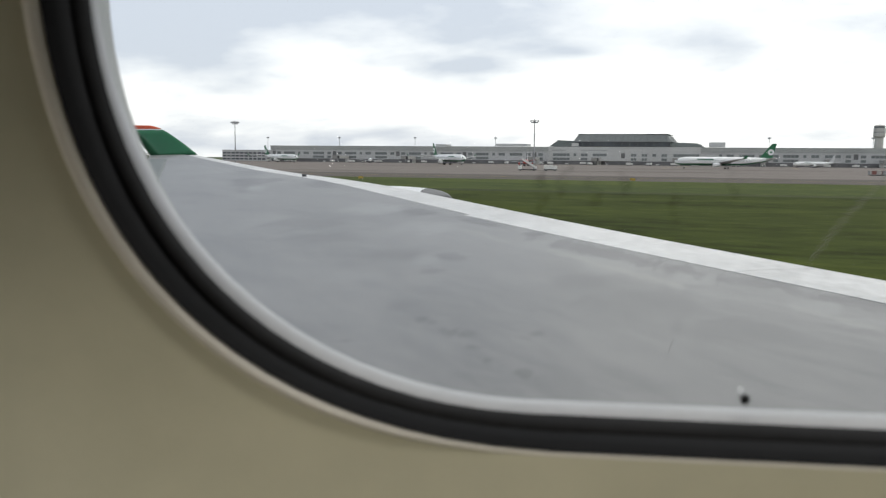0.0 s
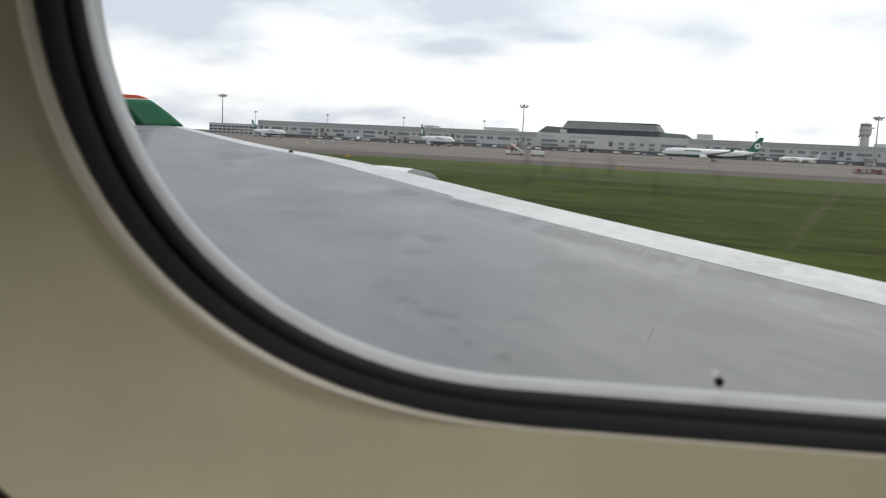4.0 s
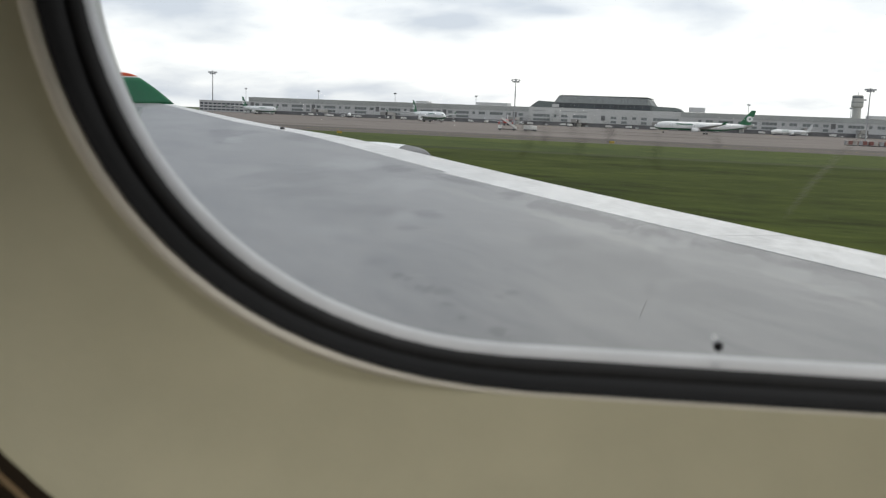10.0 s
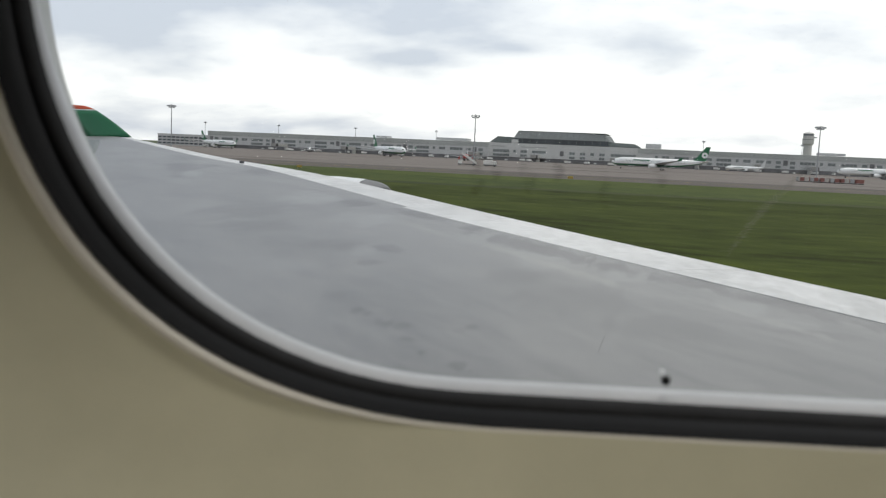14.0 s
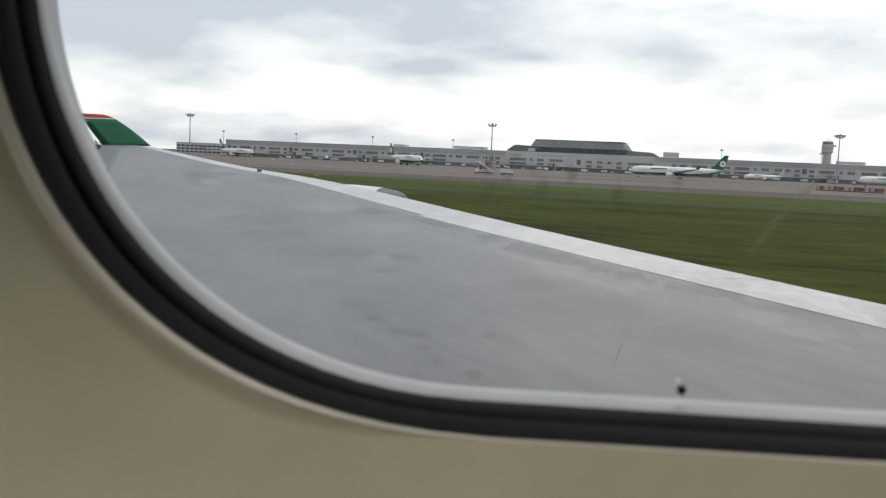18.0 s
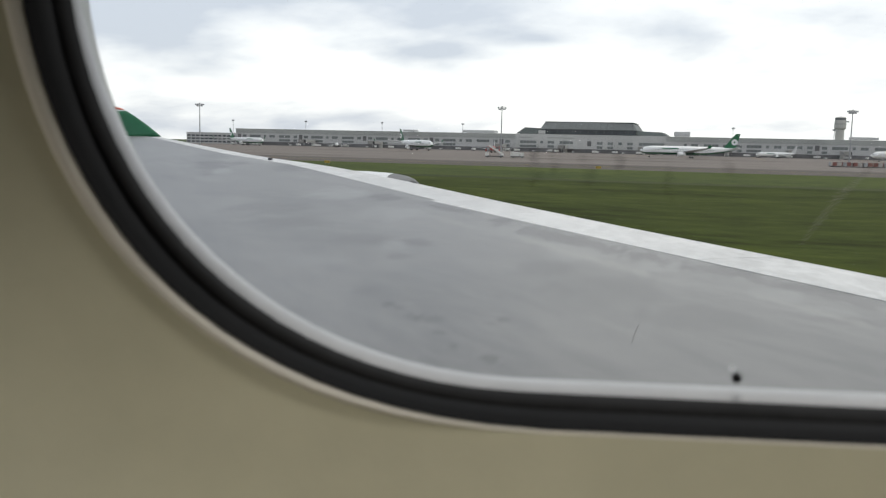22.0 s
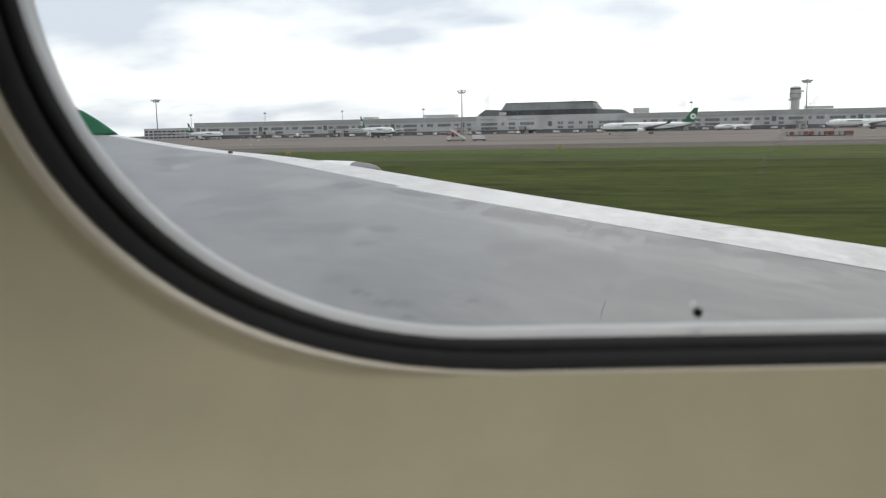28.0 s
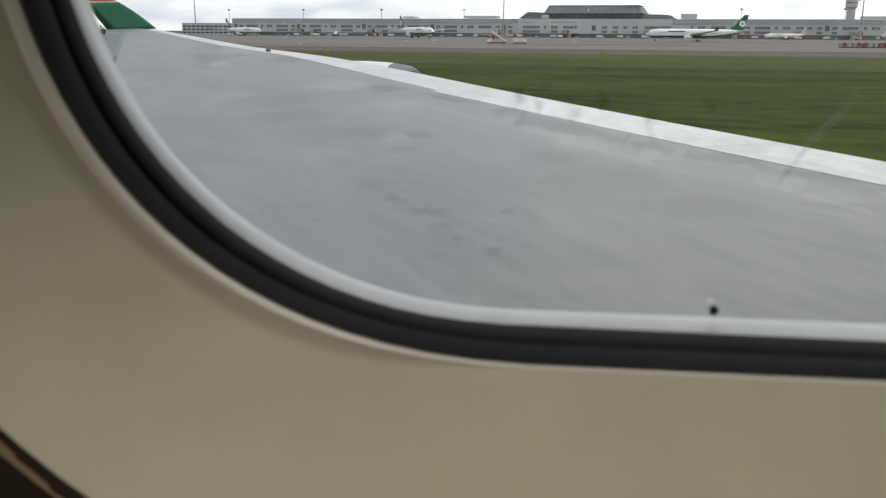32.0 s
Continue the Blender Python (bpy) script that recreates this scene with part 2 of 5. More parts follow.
concrete_m = M("apron_concrete", (0.190, 0.168, 0.152), 0.88, var=0.13, big=0.02, small=0.7, bump=0.05, stretch=(0.4, 1, 1), spec=0.1)
ditch_m = M("dark_ditch_grass", (0.046, 0.056, 0.020), 0.95, var=0.3, big=0.05, small=1.2, stretch=(0.2, 1, 1), spec=0.1)
line_m = M("worn_white_line", (0.52, 0.50, 0.46), 0.8, var=0.2, big=0.3, small=3)
worn_m = M("worn_pale_concrete", (0.225, 0.205, 0.185), 0.9, var=0.2, big=0.05, small=1.2, spec=0.1)
yellow_m = M("worn_yellow_line", (0.42, 0.30, 0.06), 0.8, var=0.2, big=0.3, small=3)
hangar_m = M("grey_hangar_cladding", (0.31, 0.305, 0.29), 0.7, var=0.07, big=0.04, small=0.6)
hangar_lo = M("pale_hangar_door_steel", (0.45, 0.44, 0.41), 0.65, var=0.07, big=0.05, small=0.7)
hangar_dark = M("hangar_bay_shade", (0.03, 0.034, 0.038), 0.9, var=0.2, big=0.05, spec=0.1)
glass_bld = M("dark_building_glazing", (0.055, 0.065, 0.075), 0.25, var=0.25, big=0.08, small=0.9)
# window tone raised towards the walls: distance haze is put into the terminal's colours
band_glass = M("terminal_window_band", (0.17, 0.19, 0.19), 0.4, var=0.2, big=0.08, small=0.9)
low_glass = M("dull_ground_floor_glazing", (0.14, 0.14, 0.145), 0.4, var=0.3, big=0.06, small=0.4)
mid_glass = M("grey_glazing", (0.16, 0.175, 0.185), 0.3, var=0.2, big=0.08, small=0.9)
annex_m = M("pale_annex_plaster", (0.44, 0.44, 0.42), 0.75, var=0.08, big=0.05, small=0.8)
term_m = M("grey_terminal_panels", (0.50, 0.505, 0.51), 0.7, var=0.08, big=0.03, small=0.5)
fascia_m = M("grey_green_fascia", (0.37, 0.385, 0.375), 0.75, var=0.1, big=0.03, small=0.5)
roof_grey = M("grey_metal_roof", (0.225, 0.24, 0.24), 0.8, var=0.12, big=0.05, small=0.6, spec=0.15)
hall_wall = M("pale_hall_panels", (0.51, 0.515, 0.51), 0.7, var=0.07, big=0.05, small=0.6)
term_roof = M("dark_terminal_roof", (0.125, 0.142, 0.14), 0.8, var=0.15, big=0.03, small=0.5, spec=0.15)
tower_m = M("pale_tower_concrete", (0.50, 0.49, 0.47), 0.8, var=0.1, big=0.1, small=1.2)
sign_green = M("green_sign_paint", (0.03, 0.17, 0.11), 0.5, var=0.1)
steel_m = M("galvanised_steel", (0.34, 0.35, 0.36), 0.5, metal=0.5, var=0.12)
truck_white = M("white_vehicle_paint", (0.66, 0.66, 0.64), 0.4, var=0.08)
truck_red = M("red_vehicle_paint", (0.42, 0.06, 0.05), 0.4, var=0.1)
box_red = M("dull_red_container_paint", (0.23, 0.095, 0.08), 0.6, var=0.25, big=0.4, small=3)
box_white = M("off_white_container_paint", (0.46, 0.44, 0.41), 0.6, var=0.2, big=0.4, small=3)
blue_paint = M("blue_livery_paint", (0.03, 0.09, 0.30), 0.35, var=0.08)
bark = M("grey_brown_bark", (0.10, 0.08, 0.06), 0.9, var=0.25, big=1, small=8, bump=0.4)
# foliage lightened and greyed, so that distance haze is part of its colour
leaf_a = M("dark_tree_foliage", (0.105, 0.120, 0.078), 0.85, var=0.35, big=0.12, small=1.4, spec=0.1)
leaf_b = M("grey_green_foliage", (0.112, 0.122, 0.084), 0.85, var=0.3, big=0.12, small=1.4, spec=0.1)
field_m = M("far_fields", (0.10, 0.12, 0.07), 0.95, var=0.35, big=0.006, small=0.06, spec=0.1)
roof_tan = M("tan_swept_roof", (0.42, 0.30, 0.22), 0.6, var=0.1, big=0.05, small=0.6)


# ---------------------------------------------------------------- mesh helpers
def mesh_ob(name, verts, faces, mat, parent=None, label="", smooth=False):
    me = bpy.data.meshes.new(name)
    me.from_pydata([tuple(v) for v in verts], [], faces)
    me.materials.append(mat)
    if smooth:
        me.polygons.foreach_set("use_smooth", [True] * len(me.polygons))
    me.update()
    ob = new(name, me)
    ob.parent = parent
    return tagged(ob, label)


def part(name, bm, mat, parent=None, label="", smooth=False):
    bmesh.ops.recalc_face_normals(bm, faces=bm.faces)
    me = bpy.data.meshes.new(name)
    bm.to_mesh(me)
    bm.free()
    me.materials.append(mat)
    if smooth:
        me.polygons.foreach_set("use_smooth", [True] * len(me.polygons))
    ob = new(name, me)
    ob.parent = parent
    return tagged(ob, label)


def box(x0, x1, y0, y1, z0, z1, bevel=0.0):
    bm = bmesh.new()
    bmesh.ops.create_cube(bm, size=1.0)
    for v in bm.verts:
        v.co = Vector(((x0 + x1) / 2 + v.co.x * (x1 - x0), (y0 + y1) / 2 + v.co.y * (y1 - y0), (z0 + z1) / 2 + v.co.z * (z1 - z0)))
    if bevel:
        bmesh.ops.bevel(bm, geom=bm.edges[:], offset=bevel, segments=2, affect="EDGES", profile=0.7)
    return bm


def tube(p, q, r0, r1=None, seg=12, caps=True):
    p, q = Vector(p), Vector(q)
    r1 = r0 if r1 is None else r1
    bm = bmesh.new()
    d = (q - p).normalized()
    u = d.orthogonal().normalized()
    w = d.cross(u)
    rings = []
    for c, r in ((p, r0), (q, r1)):
        rings.append([bm.verts.new(c + (u * math.cos(2 * math.pi * i / seg) + w * math.sin(2 * math.pi * i / seg)) * r) for i in range(seg)])
    for i in range(seg):
        bm.faces.new((rings[0][i], rings[0][(i + 1) % seg], rings[1][(i + 1) % seg], rings[1][i]))
    if caps:
        bm.faces.new(rings[0][::-1]), bm.faces.new(rings[1])
    return bm


def merge(*bms):
    out = bms[0]
    for b in bms[1:]:
        me = bpy.data.meshes.new("tmp")
        b.to_mesh(me)
        b.free()
        out.from_mesh(me)
        bpy.data.meshes.remove(me)
    return out


def loft(rings, closed=True, caps=False):
    """Quads between rings of points, all of one length."""
    n = len(rings[0])
    verts = [p for r in rings for p in r]
    faces = []
    for k in range(len(rings) - 1):
        for i in range(n if closed else n - 1):
            j = (i + 1) % n
            faces.append((k * n + i, k * n + j, (k + 1) * n + j, (k + 1) * n + i))
    if caps:
        faces.append(tuple(range(n))[::-1])
        faces.append(tuple(range((len(rings) - 1) * n, len(rings) * n)))
    return verts, faces


def lofted(name, rings, mat, parent=None, label="", closed=True, caps=False, smooth=True):
    v, f = loft(rings, closed, caps)
    ob = mesh_ob(name, v, f, mat, parent, label, smooth)
    bm = bmesh.new()
    bm.from_mesh(ob.data)
    bmesh.ops.recalc_face_normals(bm, faces=bm.faces)
    bm.to_mesh(ob.data)
    bm.free()
    return ob


def empty(name, label, category, loc=(0, 0, 0), group="", kind=""):
    ob = new(name)
    ob.location = loc
    ob.empty_display_size = 0.1
    return tagged(ob, label, category, group, kind)


# ---------------------------------------------------------------- cabin window
WZ = 5.7


def fade(x):
    t = min(1.0, max(0.0, (x + 0.085) / 0.07))
    return t * t * (3 - 2 * t)


def outline(a, b, top, rx, rz, y, e=2.0, n=22, rise=0.045, lift=0.0, dy=0.0):
    """A window outline in the wall: half width a, sill b below and head top above WZ, corner radii rx and rz, at depth y.
    The sill rises slightly forward (rise), and lift flattens its lip there."""
    pts = []
    for sx, sz, cxx, czz in ((-1, -1, -a + rx, -b + rz), (1, -1, a - rx, -b + rz), (1, 1, a - rx, top - rz), (-1, 1, -a + rx, top - rz)):
        arc = []
        for i in range(n + 1):
            t = math.pi / 2 * i / n
            arc.append((cxx + sx * rx * abs(math.cos(t)) ** (2 / e), czz + sz * rz * abs(math.sin(t)) ** (2 / e)))
        if sz < 0:
            arc = [(x, z + rise * 0.5 * (x + 0.03 + math.hypot(x + 0.03, 0.03) - 0.012) + lift * fade(x), dy * fade(x)) for x, z in arc]
        else:
            arc = [(x, z, 0.0) for x, z in arc]
        pts += arc if sx * sz > 0 else arc[::-1]
    return [(x, y + d, WZ + z) for x, z, d in pts]


window = empty("window_1", "oval-cornered cabin window in a cream wall with dark rubber seals", "window", (0, 0.16, WZ - 0.05), kind="structure")
window.location = (0, 0, 0)
TOP = 0.33
# cream dished surround, from the dark gap to the lip
lofted("surround", [outline(0.1626, 0.0831, TOP + 0.036, 0.124, 0.118, 0.1125),
                               outline(0.1610, 0.0820, TOP + 0.034, 0.123, 0.117, 0.1145),
                               outline(0.1570, 0.0762, TOP + 0.028, 0.119, 0.114, 0.124, 2.1),
                               outline(0.1484, 0.0640, TOP + 0.019, 0.114, 0.109, 0.136, 2.2, rise=0.052),
                               outline(0.1397, 0.0519, TOP + 0.010, 0.108, 0.104, 0.1462, 2.32, rise=0.06, lift=0.0012)], cream, window, "smooth cream plastic surround")
lofted("lip", [outline(0.1398, 0.0520, TOP + 0.010, 0.108, 0.104, 0.1464, 2.32, rise=0.06, lift=0.0012),
                     outline(0.1393, 0.0517, TOP + 0.009, 0.1075, 0.1035, 0.1456, 2.32, rise=0.06, lift=0.00095, dy=0.0009),
                     outline(0.1384, 0.0513, TOP + 0.008, 0.107, 0.103, 0.1452, 2.32, rise=0.06, lift=0.0006, dy=0.0014),
                     outline(0.1373, 0.0509, TOP + 0.006, 0.106, 0.102, 0.1456, 2.32, rise=0.06, lift=0.00025, dy=0.0012),
                     outline(0.1363, 0.0505, TOP + 0.005, 0.105, 0.101, 0.1470, 2.32, rise=0.06),
                     outline(0.1361, 0.0504, TOP + 0.005, 0.105, 0.101, 0.1500, 2.32, rise=0.06, lift=-0.0008)], cream_lip, window, "raised pale lip")
lofted("inner_seal", [outline(0.1360, 0.0503, TOP + 0.005, 0.105, 0.101, 0.1471, 2.32, rise=0.0605),
                                outline(0.1352, 0.0498, TOP + 0.004, 0.103, 0.100, 0.1500, 2.32, rise=0.057),
                                outline(0.1360, 0.0494, TOP + 0.004, 0.102, 0.099, 0.1555, 2.32, rise=0.053),
                                outline(0.1375, 0.0500, TOP + 0.005, 0.102, 0.099, 0.1565, 2.32),
                                outline(0.1400, 0.0525, TOP + 0.008, 0.102, 0.099, 0.1568, 2.32, lift=0.0022)], rubber_grey, window, "dark grey rubber strip")
lofted("outer_seal", [outline(0.1405, 0.0530, TOP + 0.008, 0.102, 0.099, 0.1570, 2.2),
                                 outline(0.1376, 0.0494, TOP + 0.005, 0.101, 0.098, 0.1572, 2.2),
                                 outline(0.1366, 0.0488, TOP + 0.004, 0.100, 0.097, 0.1590, 2.2),
                                 outline(0.1372, 0.0486, TOP + 0.004, 0.099, 0.096, 0.1630, 2.2),
                                 outline(0.1384, 0.0490, TOP + 0.004, 0.098, 0.095, 0.1650, 2.2),
                                 outline(0.1420, 0.0530, TOP + 0.008, 0.098, 0.095, 0.1652, 2.2)], rubber, window, "black rubber strip")
lofted("outer_rim", [outline(0.1440, 0.0540, TOP + 0.008, 0.100, 0.097, 0.1655, 2.2),
                           outline(0.1396, 0.0499, TOP + 0.005, 0.099, 0.096, 0.1656, 2.2),
                           outline(0.1394, 0.0493, TOP + 0.005, 0.099, 0.096, 0.1665, 2.18),
                           outline(0.1416, 0.0486, TOP + 0.006, 0.100, 0.097, 0.1710, 2.14),
                           outline(0.1443, 0.0489, TOP + 0.008, 0.101, 0.098, 0.1745, 2.1),
                           outline(0.1478, 0.0500, TOP + 0.011, 0.102, 0.099, 0.1770, 2.1),
                           outline(0.1520, 0.0560, TOP + 0.015, 0.104, 0.100, 0.1790, 2.1)], rim_paint, window, "pale grey outer rim")

# the stretched clear pane, with its breather hole
glass = bpy.data.materials.new("clear_acrylic")
glass.use_nodes = True
gn, gl = glass.node_tree.nodes, glass.node_tree.links
gn.clear()
g_out, g_t, g_g, g_m, g_f = (gn.new("ShaderNodeOutputMaterial"), gn.new("ShaderNodeBsdfTransparent"), gn.new("ShaderNodeBsdfGlossy"),
                             gn.new("ShaderNodeMixShader"), gn.new("ShaderNodeFresnel"))
g_g.inputs["Roughness"].default_value = 0.02
g_t.inputs[0].default_value = (0.97, 0.975, 0.97, 1)
g_f.inputs["IOR"].default_value = 1.05
gl.new(g_f.outputs[0], g_m.inputs[0]), gl.new(g_t.outputs[0], g_m.inputs[1]), gl.new(g_g.outputs[0], g_m.inputs[2]), gl.new(g_m.outputs[0], g_out.inputs[0])


def slab(y0, y1, grow):
    r0 = outline(0.1385 + grow, 0.0505 + grow, TOP + 0.006, 0.099, 0.096, y0)
    r1 = outline(0.1385 + grow, 0.0505 + grow, TOP + 0.006, 0.099, 0.096, y1)
    return [r0, r1]


pane = lofted("pane", slab(0.1694, 0.1712, 0.004), glass, window, "clear acrylic pane", caps=True, smooth=False)
pane.visible_shadow = False

hx, hy, hz = (-0.00076, 0.1690, 5.65573)
bm = bmesh.new()
bmesh.ops.create_cone(bm, segments=20, radius1=0.0009, radius2=0.0007, depth=0.0014, cap_ends=True)
bmesh.ops.rotate(bm, verts=bm.verts, matrix=Matrix.Rotation(radians(90), 3, "X"))
bmesh.ops.translate(bm, verts=bm.verts, vec=(hx, 0.1690, hz))
part("breather_hole", bm, rubber, window, "tiny dark breather hole")
# a translucent bead added to imitate the bright highlight by the hole
bm = bmesh.new()
bmesh.ops.create_uvsphere(bm, u_segments=12, v_segments=8, radius=0.00036)
bmesh.ops.scale(bm, verts=bm.verts, vec=(1, 0.5, 1.2))
bmesh.ops.translate(bm, verts=bm.verts, vec=(hx - 0.0008, 0.1716, hz + 0.0012))
glint_m = bpy.data.materials.new("translucent_glint")
glint_m.use_nodes = True
dn, dl = glint_m.node_tree.nodes, glint_m.node_tree.links
d_tr = dn.new("ShaderNodeBsdfTranslucent")
d_tr.inputs[0].default_value = (0.9, 0.9, 0.9, 1)
dl.new(d_tr.outputs[0], dn["Material Output"].inputs[0])
part("hole_glint", bm, glint_m, window, "bright glint beside the hole, made as a bead")

# streaks on the pane: thin brownish see-through films
pane_streak = bpy.data.materials.new("brownish_film")
pane_streak.use_nodes = True
sn, sl = pane_streak.node_tree.nodes, pane_streak.node_tree.links
sb = sn["Principled BSDF"]
sb.inputs["Base Color"].default_value, sb.inputs["Roughness"].default_value = (0.05, 0.045, 0.03, 1), 0.9
s_tc, s_no, s_mr = sn.new("ShaderNodeTexCoord"), sn.new("ShaderNodeTexNoise"), sn.new("ShaderNodeMapRange")
s_no.inputs["Scale"].default_value, s_no.inputs["Detail"].default_value = 420, 3
s_mr.inputs["From Min"].default_value, s_mr.inputs["From Max"].default_value, s_mr.inputs["To Max"].default_value = 0.40, 0.80, 0.17
sl.new(s_tc.outputs["Object"], s_no.inputs["Vector"]), sl.new(s_no.outputs[0], s_mr.inputs[0]), sl.new(s_mr.outputs[0], sb.inputs["Alpha"])
scratch = M("pale_scratch_film", (0.5, 0.5, 0.46), 0.7, var=0.1)
scratch.node_tree.nodes["Principled BSDF"].inputs["Alpha"].default_value = 0.11


def film_strip(name, x0, z0, x1, z1, w, mat, lab):
    d = Vector((x1 - x0, 0, z1 - z0)).normalized()
    s = Vector((-d.z, 0, d.x)) * w / 2
    rings = []
    for i in range(9):
        f = i / 8
        c = Vector((x0 + (x1 - x0) * f + 0.0004 * math.sin(7 * f + x0 * 900), 0.1715, z0 + (z1 - z0) * f))
        k = math.sin(math.pi * (0.08 + 0.84 * f))
        rings.append([c - s * k, c + s * k, c + s * k + Vector((0, 0.00006, 0)), c - s * k + Vector((0, 0.00006, 0))])
    ob = lofted(name, rings, mat, window, lab, caps=True, smooth=False)
    ob.visible_shadow = False


for x0, z0, x1, z1, w in [(-0.03857, 5.69758, -0.03937, 5.68972, 0.00161), (-0.03329, 5.69861, -0.03603, 5.69214, 0.00115), (-0.03004, 5.69644, -0.02766, 5.68979, 0.00138), (-0.02367, 5.69745, -0.0228, 5.69268, 0.00115), (-0.01437, 5.69528, -0.01327, 5.68746, 0.001035), (-0.00349, 5.69726, -0.00377, 5.69115, 0.001035)]:
    film_strip("pane_streak", x0, z0, x1, z1, 2.0 * w, pane_streak, "thin brownish streak")
film_strip("scratch", 0.02183, 5.69703, 0.00876, 5.68013, 0.0012, scratch, "pale diagonal scratch")

# the cabin round the window
lofted("shadow_gap", [outline(0.1746, 0.0906, TOP + 0.045, 0.126, 0.120, 0.1120),
                            outline(0.1686, 0.0881, TOP + 0.037, 0.123, 0.118, 0.1215),
                            outline(0.1636, 0.0846, TOP + 0.032, 0.120, 0.115, 0.1225),
                            outline(0.1624, 0.0829, TOP + 0.030, 0.120, 0.115, 0.1150)], brown, window, "dark brown joint round the surround")
side = lofted("wall_port", [outline(0.1694, 0.0886, TOP + 0.038, 0.123, 0.118, 0.1200),
                            outline(0.1698, 0.0894, TOP + 0.040, 0.123, 0.118, 0.1175),
                            outline(0.1746, 0.0936, TOP + 0.045, 0.125, 0.120, 0.1150),
                            outline(0.30, 0.20, 0.50, 0.06, 0.06, 0.1120),
                            outline(4.2, 1.0, 1.35, 0.02, 0.02, 0.1000)], tan, None)
tagged(side, "tan cabin sidewall with a window opening", "wall", kind="structure")
hull = empty("fuselage", "pale painted fuselage side above the wing root", "aircraft", kind="structure")
lofted("skin", [outline(0.1530, 0.0570, TOP + 0.016, 0.104, 0.100, 0.1800), outline(0.1530, 0.0570, TOP + 0.016, 0.104, 0.100, 0.1900),
                outline(0.40, 0.30, 0.60, 0.06, 0.06, 0.1905), outline(4.4, 2.6, 2.2, 0.3, 0.3, 0.1400), outline(4.4, 2.6, 2.2, 0.3, 0.3, 0.1300)],
       skin_white, hull)
def hull_arc(r):
    pts = []
    for i in range(41):
        a = radians(52 + 256 * i / 40)
        pts.append((-2.95 + r * math.cos(a), 5.75 + 1.02 * r * math.sin(a)))
    return pts


rs = []
for x in (-4.4, -1.5, 1.5, 4.4):
    rs.append([(x, y, z) for y, z in hull_arc(3.42)] + [(x, y, z) for y, z in hull_arc(3.38)[::-1]])
lofted("barrel_skin", rs, skin_white, hull, "pale painted barrel round the cabin", caps=True)
cab = [("floor", carpet, -4.2, 4.2, -5.9, 0.11, 4.60, 4.70), ("ceiling", cabin_cloth, -4.2, 4.2, -5.9, 0.11, 7.05, 7.15),
       ("wall_aft", cabin_cloth, -4.3, -4.2, -5.9, 0.11, 4.60, 7.15), ("wall_fore", cabin_cloth, 4.2, 4.3, -5.9, 0.11, 4.60, 7.15)]
for nm, mt, x0, x1, y0, y1, z0, z1 in cab:
    tagged(part(nm, box(x0, x1, y0, y1, z0, z1), mt), "plain pale cabin " + nm.split("_")[0], nm.split("_")[0], kind="structure")
# far wall, out of view: a row of window openings, with lamps added as daylight
wins = [-3.06 + 1.02 * i for i in range(7)]
bms = [box(-4.3, 4.3, -6.0, -5.9, 4.60, 5.62), box(-4.3, 4.3, -6.0, -5.9, 6.02, 7.15)]
edges = [-4.3] + [e for w in wins for e in (w - 0.15, w + 0.15)] + [4.3]
for i in range(0, len(edges), 2):
    bms.append(box(edges[i], edges[i + 1], -6.0, -5.9, 5.62, 6.02))
tagged(part("wall_starboard", merge(*bms), cabin_cloth), "plain pale cabin wall with a row of windows", "wall", kind="structure")
for w in wins:
    lt = new("far_window_fill", bpy.data.lights.new("far_window_fill", "AREA"))
    lt.data.shape, lt.data.size, lt.data.size_y, lt.data.energy, lt.data.color = "RECTANGLE", 0.30, 0.40, 2.0, (1.0, 0.97, 0.91)
    lt.matrix_world = look((w, -5.95, 5.82), (w, 0, 5.75))
# an unseen long strip over the aisle, added to light the window surround from above
cl = empty("ceiling_fill", "long pale fill light strip added over the aisle, out of view", "ceiling light", (-2.1, -1.5, 7.03))
part("housing", box(-1.5, 1.5, -0.20, 0.20, -0.035, 0.015, 0.01), cream_lip, cl)
lt = new("ceiling_fill_lamp", bpy.data.lights.new("ceiling_fill_lamp", "AREA"))
lt.data.shape, lt.data.size, lt.data.size_y, lt.data.energy, lt.data.color = "RECTANGLE", 2.9, 0.34, 60.0, (1.0, 0.97, 0.89)
lt.matrix_world = look((-2.1, -1.5, 6.985), (-2.1, -1.5, 5.0))

# ---------------------------------------------------------------- wing
WTIP = 29.0


def le_x(y):
    return -19.65 + 0.86 * (WTIP - y)


def le_z(y):
    return 5.015 + 0.0368 * (y - 5.0) + 0.00006 * (y - 12) ** 2 + 0.06 * math.exp(-((y - 11.5) / 3.2) ** 2)


def chord(y):
    return 4.2 + 0.36 * (WTIP - y) if y > 12 else 10.3 + 0.52 * (12 - y)


TOPSIDE = ((0.0, -0.0130), (0.002, -0.0075), (0.006, -0.0030), (0.014, 0.0002), (0.03, 0.0030), (0.06, 0.0055), (0.10, 0.0072), (0.16, 0.0085), (0.25, 0.0090), (0.38, 0.0080),
           (0.52, 0.0040), (0.68, -0.0060), (0.84, -0.0190), (1.0, -0.0340))


def prof(f):
    for (f0, h0), (f1, h1) in zip(TOPSIDE, TOPSIDE[1:]):
        if f <= f1:
            return h0 + (h1 - h0) * (f - f0) / (f1 - f0)
    return TOPSIDE[-1][1]


def te_f(y):
    """Where the trailing edge cuts the section."""
    xt = -8.0 - 13.75 * (y - 10.4) / 18.6 if y > 10.4 else -8.0 + 0.6 * (10.4 - y) / 10.26
    return min(1.0, (le_x(y) - xt) / chord(y))


def slat_w(y):
    return 1.30 if y < 7.38 else 1.215 - 0.030 * (y - 7.38)


